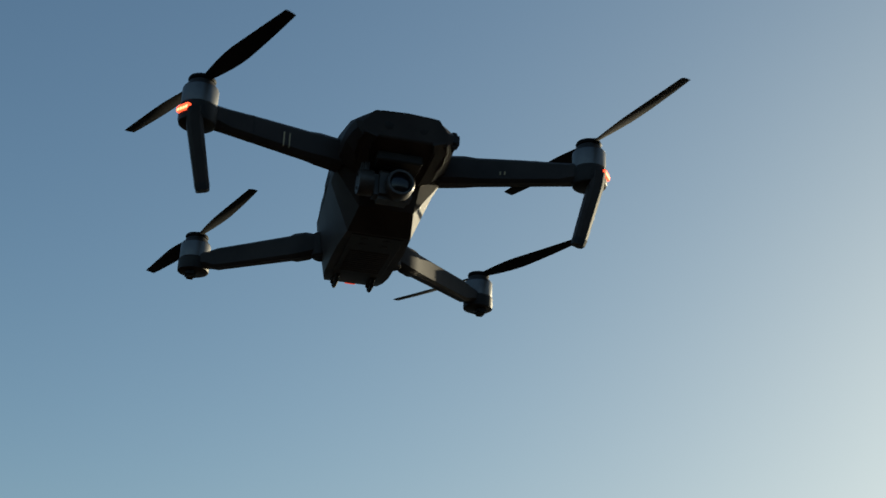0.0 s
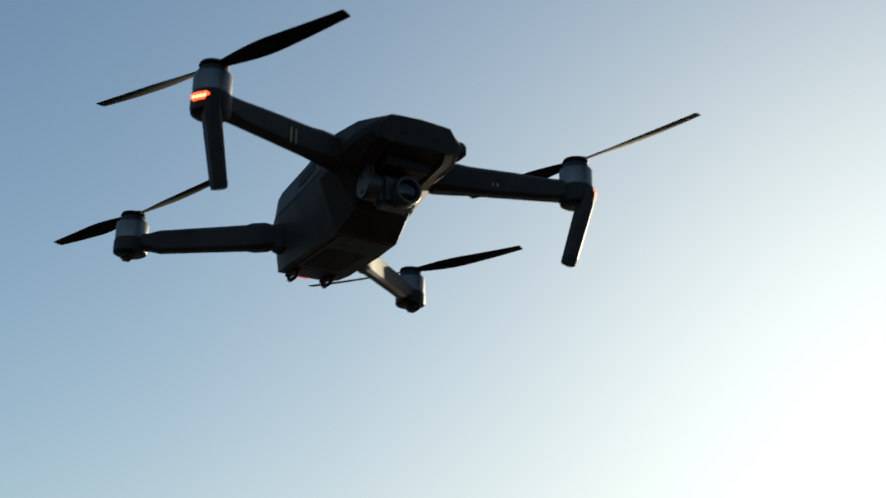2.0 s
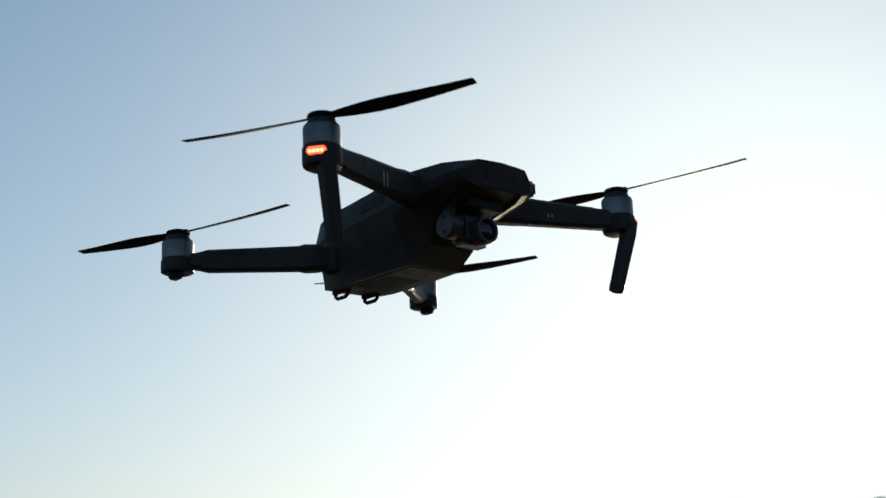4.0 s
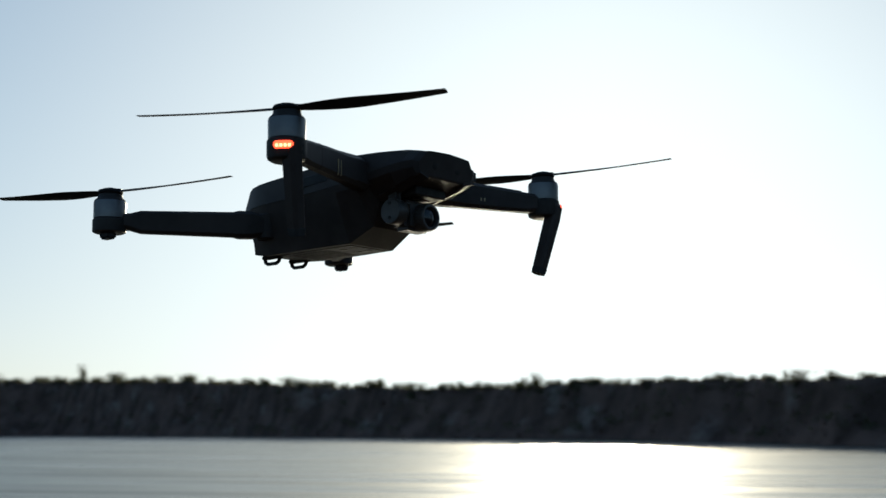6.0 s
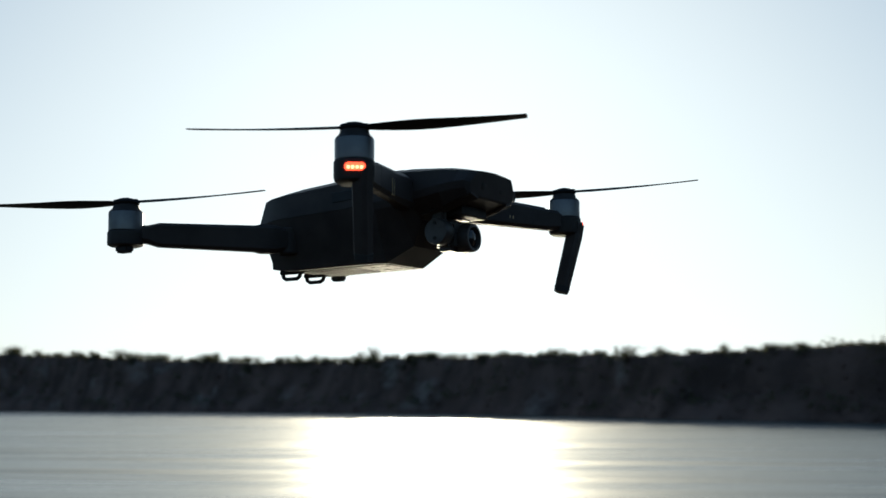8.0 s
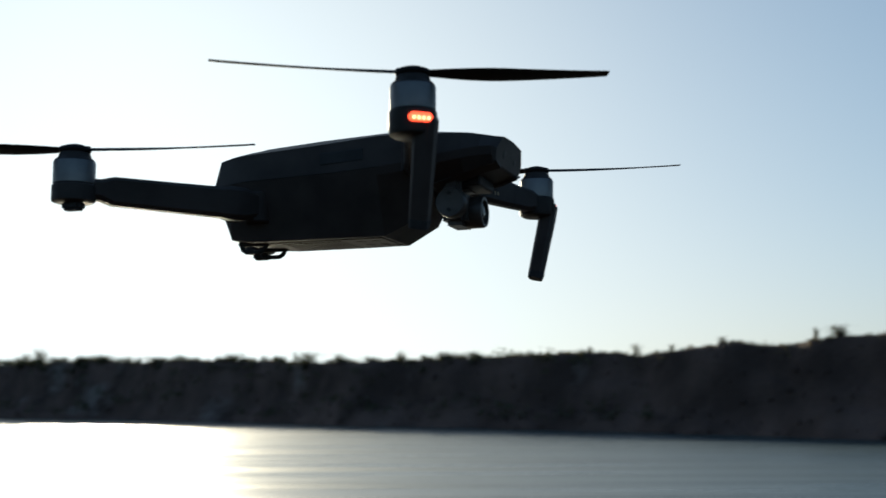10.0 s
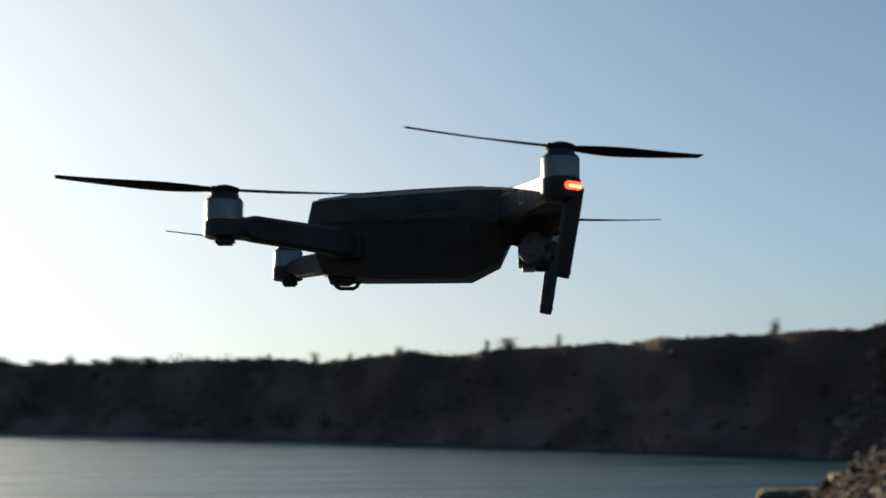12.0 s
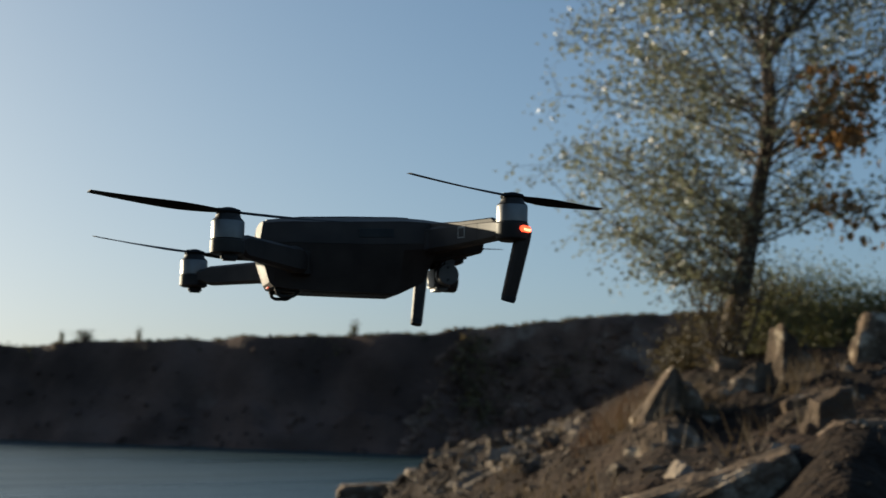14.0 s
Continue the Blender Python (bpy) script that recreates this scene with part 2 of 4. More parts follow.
def beam(stations, side=(0, 0, 1)):
    """A bar along stations (point, width across, height along side), chamfered in section."""
    rings = []
    pts = [Vector(s[0]) for s in stations]
    up = Vector(side)
    for i, (p, w, h) in enumerate(stations):
        d = (pts[min(i + 1, len(pts) - 1)] - pts[max(i - 1, 0)]).normalized()
        across = d.cross(up).normalized()
        u = across.cross(d).normalized()
        c = min(w, h) * 0.22
        ring = []
        for sx, sz in ((-1, -1), (1, -1), (1, 1), (-1, 1)):
            corner = ((sx * (w / 2 - c), sz * h / 2), (sx * w / 2, sz * (h / 2 - c)))
            for q in (corner if sx * sz < 0 else corner[::-1]):
                ring.append(pts[i] + across * q[0] + u * q[1])
        # walk round the section in order of angle
        mid = sum(ring, Vector()) / len(ring)
        ring.sort(key=lambda v: math.atan2((v - mid).dot(u), (v - mid).dot(across)))
        rings.append(ring)
    return loft(rings)


def tube(points, radii, seg=8):
    rings = []
    pts = [Vector(p) for p in points]
    for i, p in enumerate(pts):
        d = (pts[min(i + 1, len(pts) - 1)] - pts[max(i - 1, 0)]).normalized()
        a = d.orthogonal().normalized() if i == 0 else (a - d * a.dot(d)).normalized()
        c = d.cross(a)
        rings.append([p + (a * math.cos(2 * math.pi * k / seg) + c * math.sin(2 * math.pi * k / seg)) * radii[i] for k in range(seg)])
    return loft(rings)


def tubes(lines, seg=6):
    """Many tapered tubes in one bmesh; lines: (points, radii)."""
    vs, fs = [], []
    for points, radii in lines:
        pts = [Vector(p) for p in points]
        first = len(vs)
        for i, p in enumerate(pts):
            d = (pts[min(i + 1, len(pts) - 1)] - pts[max(i - 1, 0)]).normalized()
            a = d.orthogonal().normalized() if i == 0 else (a - d * a.dot(d)).normalized()
            c = d.cross(a)
            vs += [p + (a * math.cos(2 * math.pi * k / seg) + c * math.sin(2 * math.pi * k / seg)) * radii[i] for k in range(seg)]
        for i in range(len(pts) - 1):
            for k in range(seg):
                fs.append((first + i * seg + k, first + i * seg + (k + 1) % seg, first + (i + 1) * seg + (k + 1) % seg, first + (i + 1) * seg + k))
        fs.append(tuple(range(first + seg - 1, first - 1, -1)))
        fs.append(tuple(range(len(vs) - seg, len(vs))))
    me = bpy.data.meshes.new("tubes")
    me.from_pydata(vs, [], fs)
    bm = bmesh.new()
    bm.from_mesh(me)
    bpy.data.meshes.remove(me)
    return bm


def merged(*meshes):
    """Several bmeshes in one."""
    out = bmesh.new()
    for bm in meshes:
        me = bpy.data.meshes.new("joined")
        bm.to_mesh(me)
        bm.free()
        out.from_mesh(me)
        bpy.data.meshes.remove(me)
    return out


def spread(table, x):
    """Smooth reading between (x, value) pairs."""
    if x <= table[0][0]:
        return table[0][1]
    for (a, va), (c, vc) in zip(table, table[1:]):
        if x <= c:
            s = (x - a) / (c - a)
            return va + (vc - va) * s * s * (3 - 2 * s) * 0.5 + (vc - va) * s * 0.5
    return table[-1][1]


def ease(a, c, x):
    s = min(1, max(0, (x - a) / (c - a)))
    return s * s * (3 - 2 * s)


# ---- ground: the near bank, the lake bed and the far rock face, out to the horizon ----
# by bearing in degrees: distance of the far waterline, height of its crest
FAR_SHORE = [(40, 36), (58, 36.5), (68, 36.5), (74, 37.2), (79, 39), (85, 42), (90, 45.5), (96, 51), (102, 57), (107, 62.5), (112, 69), (118, 85.5), (124, 104), (130, 125), (137, 160), (143, 215), (149, 290), (165, 300), (185, 200)]
CREST = [(40, 5.0), (58, 4.8), (62, 4.64), (64.3, 4.55), (67, 4.38), (69.7, 4.22), (71, 4.1), (74, 3.93), (77, 3.92), (82, 3.85), (85.7, 3.78), (89.4, 3.82), (91, 3.63), (92.8, 3.65), (94.1, 3.84), (96.5, 3.65), (98.3, 3.5), (100.6, 3.76), (107, 3.77),
         (112.6, 3.74), (116.6, 4.3), (121.6, 4.68), (124.4, 5.0), (127.3, 4.9), (131, 5.45), (136.3, 6.6), (140.2, 8.38), (142.7, 9.6), (149, 12.4), (170, 12.4), (185, 8)]
# the near bank: its height 4 m and 16 m away
BANK_NEAR = [(-190, -0.4), (-172, 0.3), (-150, 0.55), (-60, 0.6), (20, 0.95), (50, 1.1), (60, 1.0), (62.5, 0.95), (66, 0.7), (68, 0.42), (71, 0.05), (74, -0.25), (78, -0.5), (90, -0.8), (170, -0.8), (188, 0.3)]
BANK_MID = [(-190, -0.4), (-172, 0.4), (-150, 1.0), (-60, 1.4), (20, 2.5), (45, 2.6), (52, 2.5), (57, 2.4), (60, 2.15), (62, 1.88), (65, 1.46), (68, 1.14), (70, 1.0), (72.5, 0.76), (74.5, 0.32), (76, 0.08), (79, -0.35), (90, -0.8), (170, -0.8), (188, 0.4)]


# spurs of the slope across the inlet: bearing at the foot and at the crest, height
SPURS = [(74.3, 70.8, 0.8), (70.3, 66.2, 0.8), (72.4, 68.8, 0.4), (67.6, 63.6, 0.6)]


def face_depth(shore):
    """How far the crest stands back from the waterline."""
    return 0.05 * shore + 1.0


def ground_height(az, r):
    x, y = r * math.cos(radians(az)), r * math.sin(radians(az))
    a = (az + 172) % 360 - 172
    near, mid = spread(BANK_NEAR, a), spread(BANK_MID, a)
    if r < 4:
        z = 0.42 + (near - 0.42) * ease(0.9, 4, r)
    elif r < 16:
        z = near + (mid - near) * (r - 4) / 12
    else:
        z = mid + (0.8 * (mid > 0.3) * ease(16, 30, r)) - (1.4 * ease(17, 26, r) if 60 < a < 90 else 0)
    z += 0.10 * noise.noise((x * 0.5, y * 0.5, 0)) * min(1, r / 6) + 0.05 * noise.noise((x * 1.7, y * 1.7, 3)) * min(1, r / 3)
    if 3 < r < 22 and 40 < a < 77:
        lump = noise.voronoi(Vector((x * 1.1, y * 1.1, 0.5)))[0]
        clod = noise.voronoi(Vector((x * 3.4, y * 3.4, 1.5)))[0][0]
        z += (0.13 * (0.5 - lump[0]) + 0.06 * noise.noise((x * 3.1, y * 3.1, 8)) + 0.06 * (0.4 - clod) + 0.02 * noise.noise((x * 9, y * 9, 8))) * ease(3, 4.5, r)
    if 4.5 < r < 11:
        # a hollow behind a low lip, shaped so that the lip shades this stretch of slope
        z -= 0.19 * math.exp(-((a - 56.8) / 2.6) ** 2 - ((r - 7.6) / 1.7) ** 2)
        z += 0.07 * math.exp(-((a - 61.0) / 1.3) ** 2 - ((r - 7.8) / 1.6) ** 2)
    if 2.2 < r < 7.5:
        # a rise beside the wedge-shaped boulder, added so that the ground there catches the sun
        z += 0.24 * math.exp(-((a - 48.5) / 3.6) ** 2 - ((r - 4.3) / 1.1) ** 2)
    if r > 16 and 30 < a < 190:
        shore, crest = spread(FAR_SHORE, a), spread(CREST, a)
        set_back = face_depth(shore)
        wob = 1 + 0.025 * noise.noise((a * 0.3, 0, 7))
        s = (r - shore * wob) / set_back
        face = min(1, max(0, s / 0.6)) * 0.42 + 0.58 * ease(0.5, 1.0, s)
        base = (crest + 0.25) * face - 0.25
        q = Vector((x * 0.22, y * 0.22, base * 0.7))
        lumps = noise.voronoi(Vector((x * 0.30, y * 0.30, base * 0.8)))[0][0]
        small = noise.voronoi(Vector((x * 0.9, y * 0.9, base * 1.6)))[0][0]
        rough = noise.fractal(q, 0.8, 2.1, 5) * 0.5 + 0.65 * (0.45 - lumps) + 0.3 * (0.5 - small)
        rough *= ease(-0.02, 0.15, s) * (1 - 0.96 * ease(0.7, 0.97, s)) * (1 if shore > 36 else 0.6)
        # spurs that run slanting down the slope across the inlet
        for foot, head, much in SPURS:
            rough += much * math.exp(-((a - foot - (head - foot) * s) / 0.5) ** 2) * ease(0, 0.2, s) * (1 - ease(0.45, 0.85, s))
        cliff = -0.8 if s < 0 else base + rough + (0.10 * noise.noise((a * 0.7, 2, 2)) + 0.05 * noise.noise((a * 2.3, 4, 2))) * face
        if s > 1:
            cliff += 0.012 * (r - shore - set_back) * (1 if r < 400 else 0)
        z = max(z, cliff) if r < shore else cliff
    elif r > 30:
        z += 0.01 * (r - 30) + 0.6 * noise.noise((x * 0.03, y * 0.03, 5))
    return z


bearings = []
a = -172.0
while a < 187.99:
    bearings.append(a)
    a += 0.2 if 44 <= a < 84 else 0.3 if 84 <= a < 152 else 2.0
def reach(a, i):
    """Distance of ring i on a bearing: dense near the eye and on the far rock face."""
    if i <= 92:
        return 0.0001 + 16 * ((i / 92) ** 1.6)
    shore = spread(FAR_SHORE, a) if 30 < a < 190 else 60
    set_back = face_depth(shore)
    lo, hi = 0.95 * shore, shore + 1.3 * set_back
    if i <= 106:
        return 16 + (lo - 16) * (i - 92) / 14
    if i <= 148:
        return lo + (hi - lo) * (i - 106) / 42
    return hi * (2400 / hi) ** ((i - 148) / 22)


RING_COUNT = 171
verts, faces = [], []
for i in range(RING_COUNT):
    for a in bearings:
        r = reach(a, i)
        verts.append((r * math.cos(radians(a)), r * math.sin(radians(a)), ground_height(a, r)))
k = len(bearings)
for i in range(RING_COUNT - 1):
    for j in range(k):
        faces.append((i * k + j, i * k + (j + 1) % k, (i + 1) * k + (j + 1) % k, (i + 1) * k + j))
me = bpy.data.meshes.new("ground")
me.from_pydata(verts, [], faces)
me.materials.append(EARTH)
me.materials.append(FAR_ROCK)
me.materials.append(SLOPE_ROCK)
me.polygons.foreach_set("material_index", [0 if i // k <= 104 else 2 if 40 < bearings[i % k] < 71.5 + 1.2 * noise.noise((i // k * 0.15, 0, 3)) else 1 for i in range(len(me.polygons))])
me.polygons.foreach_set("use_smooth", [True] * len(me.polygons))
ground = tagged(new("ground", me), "dry stony ground and rock face around a lake", "ground", kind="structure")

bm = bmesh.new()
bmesh.ops.create_circle(bm, cap_ends=True, segments=96, radius=330)
water = tagged(part("water", bm, WATER), "calm lake with low ripples under a low sun", "water", kind="structure")


# ---- the drone, built nose along +x, in millimetres ----
MM = Matrix.Diagonal((0.001, 0.001, 0.001, 1))


def piece(name, bm, material, parent, label="", smooth=35):
    bm.transform(MM)
    return part(name, bm, material, parent, label, smooth)


drone = tagged(new("drone"), "dark grey folding quadcopter drone hovering above the bank", "drone")
drone.empty_display_size = 0.05
drone.matrix_basis = pose(0, 0, 1.55, -0.517, -0.188, 0)

# hull stations: x, then half width and height of the crown, the shoulder, the flank ridge and the bottom edge
HULL = [(-82, 14, 23.4, 18.5, 21.5, 21.5, 4, 17, -27), (-72, 15.5, 25.2, 24.5, 22, 27, 4.5, 21, -30.4), (-60, 16.5, 26.8, 29, 22.3, 31, 5, 23.5, -32.3),
        (-45, 17, 28.2, 32, 22.5, 33.8, 5, 25, -33), (4, 18, 31, 34.5, 25, 36.5, 6, 25, -33), (33, 19, 32.3, 37.5, 26.5, 38.5, 7.5, 23, -33),
        (54, 19, 31.8, 39, 26.2, 39.5, 9, 19.5, -22.5), (62, 19, 31.2, 38.5, 25.8, 39.5, 11, 21.5, -5), (86, 18.5, 29, 35, 25.2, 38.5, 14.5, 31, 1.5),
        (97, 17.5, 27.0, 28.5, 24.8, 36.5, 16, 30.5, 5), (104, 16.5, 25.4, 24.3, 24.2, 34.2, 16.4, 29, 6.8), (108.5, 16, 24.6, 22, 24.0, 29.5, 15.6, 26.5, 8)]
# the rear face leans: how far back it stands at each height
REAR = [(-33, -72.5), (-27, -75), (-18, -79), (4, -84.8), (24, -81.5)]
# so does the front of the nose
FRONT = [(6, 104.6), (16, 106.4), (24, 108.6)]

rings_of = []
for n_ring, (x, yc, zc, ys, zs, ym, zm, yb, zb) in enumerate(HULL):
    half = [(0, zc + 0.8), (yc, zc), (ys, zs), (ym, zm), (ym - 1.2, zm - 5), (yb, zb), (0, zb)]
    loop = half + [(-y, z) for y, z in half[-2:0:-1]]
    lean = {0: REAR, len(HULL) - 1: FRONT}.get(n_ring, [(0, x)])
    rings_of.append([(spread(lean, z), y, z) for y, z in loop])
hull = soften(loft(rings_of), 0.8, 2, 13)
body = piece("body", hull, PLASTIC, drone, "dark grey moulded shell with faceted flanks", 12)

# battery lid line and rear cap; the flank slots are black bars, recess shade put into the colour
for side in (-1, 1):
    piece("slot_shade", beam([((-5, side * 35.1, 15), 1.8, 7.5), ((24, side * 37.0, 16), 1.8, 7.5)]), RUBBER, body)
    piece("shell_seam", beam([((-72, side * 27, 4.5), 0.6, 0.6), ((-60, side * 31, 5), 0.6, 0.6), ((-45, side * 33.8, 5), 0.6, 0.6), ((4, side * 36.5, 6), 0.6, 0.6), ((35, side * 38.5, 7.5), 0.6, 0.6)]), DARK, body)
piece("battery", loft([[(x, y * w, z) for y, z in ((-15, zt - 1), (-13, zt + 1.0), (13, zt + 1.0), (15, zt - 1), (13, zt - 4), (-13, zt - 4))]
                       for x, w, zt in ((-78, 0.9, 24.3), (-50, 1.0, 28.2), (-10, 1.1, 30.6), (30, 1.15, 32.3), (42, 1.1, 32.4))]), PLASTIC, body, "slightly raised battery lid", 25)
piece("power_button", lathe([(6, 0), (6, 0.8), (5, 1.2)], 24, Matrix.Translation((-2, 0, 32.0))), DARK, body)
piece("rear_cap", box(-85.6, -82, -11, 11, -5, 7, 1.0, 2), DARK, body)

# nose sensors, and a solid black block in place of the shaded recess over the gimbal
for side in (-1, 1):
    eye = lathe([(3.6, 0), (3.6, 0.5), (3.0, 0.7)], 20, Matrix.Translation((105.9, side * 12, 16)) @ Euler((0, radians(100), 0)).to_matrix().to_4x4())
    piece("vision_sensor", eye, DARK, body)
    piece("chin_plate", loft([[(x, side * y, z) for y, z in ((yb - 9, zb - 0.2), (yb, zb + 2), (yb + 0.8, zb + 1), (yb - 8, zb - 1.8))]
                              for x, yb, zb in ((66, 27, -4.5), (97, 30.5, 4.4), (106, 27.5, 7.2))]), PLASTIC, body)
# sensor housing at one corner of the nose
piece("nose_sensor", box(91, 103.5, 31, 38.6, 9.5, 20.5, 2.2, 2), DARK, body, "black sensor housing")
piece("gimbal_bay_shade", box(64, 92, -16, 16, -3.5, 3.5, 1.0), DARK, body)

# belly: vent slats, sensor windows, rear loops
belly = piece("belly_plate", box(-46, 30, -19, 19, -33.5, -32.2, 0.2), DARK, drone)
slat = box(-1.1, 1.1, -15, 15, -33.9, -33.3, 0.15)
slat.transform(MM)
first_slat = part("vent_slat", slat, PLASTIC, belly)
for i in range(1, 11):
    other = new("vent_slat", first_slat.data)
    other.parent, other.location = belly, (-0.0038 * i, 0, 0)
first_slat.location = (0, 0, 0)
for x in (12, 22):
    piece("belly_sensor", lathe([(3.2, -33.8), (3.2, -33.0)], 20, Matrix.Translation((x, 8, 0))), DARK, belly)
    piece("belly_sensor", lathe([(3.2, -33.8), (3.2, -33.0)], 20, Matrix.Translation((x, -8, 0))), DARK, belly)
for side in (-1, 1):
    loop = [(-69, side * 14, -31), (-67.5, side * 14, -36.2), (-65, side * 14, -37.6), (-55, side * 14, -37.6), (-52.5, side * 14, -36.2), (-50, side * 14, -31)]
    piece("landing_loop", tube(loop, [1.5] * 6, 8), RUBBER, drone, "small black landing loop")
    piece("loop_shoulder", box(-70, -49, side * 14 - 2.4, side * 14 + 2.4, -34.0, -31.0, 0.8), RUBBER, drone)

piece("rear_light", box(-74.3, -73.0, -4, 4, -30.4, -29.6, 0.15), LED_TAIL, drone, "thin glowing red tail light")

# gimbal and camera
GIMBAL_AT = Matrix.Translation((75, 0, 4)) @ Matrix.Diagonal((1.16, 1.16, 1.16, 1)) @ Matrix.Translation((-84, 0, 6))


def hung(name, bm, *rest):
    bm.transform(GIMBAL_AT)
    return piece(name, bm, *rest)


gimbal = hung("gimbal", merged(box(72, 92, -10, 10, -13, -6, 2.0, 2), box(80, 90, -21, -16, -28, -2, 2.0, 2)), GIMBAL, drone, "grey metal gimbal bracket")
hung("gimbal_motor", lathe([(7.5, -4.5), (8, -3.5), (8, 3.5), (7.5, 4.5)], 24, Matrix.Translation((84.5, -17.5, -22)) @ Euler((radians(90), 0, 0)).to_matrix().to_4x4()), GIMBAL, gimbal)
hung("roll_motor", lathe([(4.6, -4), (5, -3), (5, 3), (4.6, 4)], 24, Matrix.Translation((75, 0, -11.5)) @ Euler((0, radians(90), 0)).to_matrix().to_4x4()), GIMBAL, gimbal)
cam_box = hung("gimbal_camera", box(77, 90, -12.5, 10.5, -32.5, -14.0, 2.6, 2), GIMBAL, drone, "small grey camera block")
turn = Euler((0, radians(90), 0)).to_matrix().to_4x4()
hung("lens_barrel", lathe([(8.2, 87), (8.6, 88.5), (8.6, 95.5), (8.0, 97), (6.6, 97), (6.2, 94.5)], 32, Matrix.Translation((0, 1.5, -24.3)) @ turn), GIMBAL, cam_box)
hung("lens", lathe([(6.4, 93.8), (6.0, 95.0), (4.0, 96.0), (1.3, 96.5)], 28, Matrix.Translation((0, 1.5, -24.3)) @ turn), LENS, cam_box, "dark glass lens")
for z in (-17, -26):
    hung("screw", lathe([(1.1, 0), (1.0, 0.6)], 10, Matrix.Translation((84, -22, z)) @ Euler((radians(90), 0, 0)).to_matrix().to_4x4()), DARK, gimbal)


def blade_mesh(way):
    """One folding propeller blade along +x, twisted and tapered, with a swept tip."""
    rings = []
    for i in range(13):
        s = i / 12
        x = 6 + 98 * s
        chord = 5.5 + 8.0 * math.sin(min(1, s * 2.2) * math.pi / 2) - 10.5 * max(0, s - 0.35) ** 1.35
        chord = max(chord, 3.0)
        pitch = radians(22 - 15 * s) * way
        sweep = -2.5 * s * way
        droop = 3.0 * s * s
        ring = []
        for c, h in ((-0.5, 0), (-0.2, 0.75), (0.2, 0.7), (0.5, 0.0), (0.2, -0.35), (-0.2, -0.35)):
            u, v = c * chord, h * (1.4 - 0.7 * s)
            ring.append((x, u * math.cos(pitch) - v * math.sin(pitch) + sweep, u * math.sin(pitch) + v * math.cos(pitch) + droop))
        rings.append(ring)
    return loft(rings)


def rotor(x, y, z_top, spin, way):
    """Motor can, hub and two blades; z_top is the hub's crown."""
    m = Matrix.Translation((x, y, z_top))
    can = piece("motor", lathe([(10.6, -28), (11.6, -27), (11.8, -26), (11.8, -24.3), (11.2, -24)], 36, m), DARK, drone)
    piece("motor_band", lathe([(11.3, -24), (11.9, -23.4), (12.0, -11.2), (11.6, -10.4)], 40, m), SILVER, can, "brushed silver motor can")
    piece("hub", lathe([(11.4, -10.9), (11.7, -10.3), (10.9, -9.2), (9.6, -8.2), (9.2, -7.2), (8.8, -5.6), (7.6, -4.7), (7.4, -2.2), (5.6, -0.8), (2.5, 0)], 32, m), DARK, can)
    prop = piece("propeller", lathe([(4.2, -5.0), (8.8, -4.6), (9.4, -3.4), (8.8, -2.0), (4.2, -1.5)], 24, m), BLADE, drone, "black two-bladed propeller")
    for turn_by in (0, 180):
        bm = blade_mesh(way)
        bm.transform(m @ Matrix.Translation((0, 0, -3.2)) @ Matrix.Rotation(radians(spin + turn_by), 4, "Z"))
        piece("blade", bm, BLADE, prop)
        a = radians(spin + turn_by)
        piece("blade_pin", lathe([(2.0, -4.6), (2.0, -1.4), (1.4, -1.1)], 12, m @ Matrix.Translation((7 * math.cos(a), 7 * math.sin(a), 0))), DARK, prop)
    return can


def slot_bar(x0, x1, half_w, half_h):
    """A bar with round ends, standing out along x."""
    rim = []
    for i in range(20):
        a = 2 * math.pi * (i + 0.5) / 20
        rim.append((math.cos(a) * half_h + math.copysign(half_w - half_h, math.cos(a)), math.sin(a) * half_h))
    return loft([[(x, y * k, z * k) for y, z in rim] for x, k in ((x0, 1.0), (x1 - 0.5, 1.0), (x1, 0.88))])


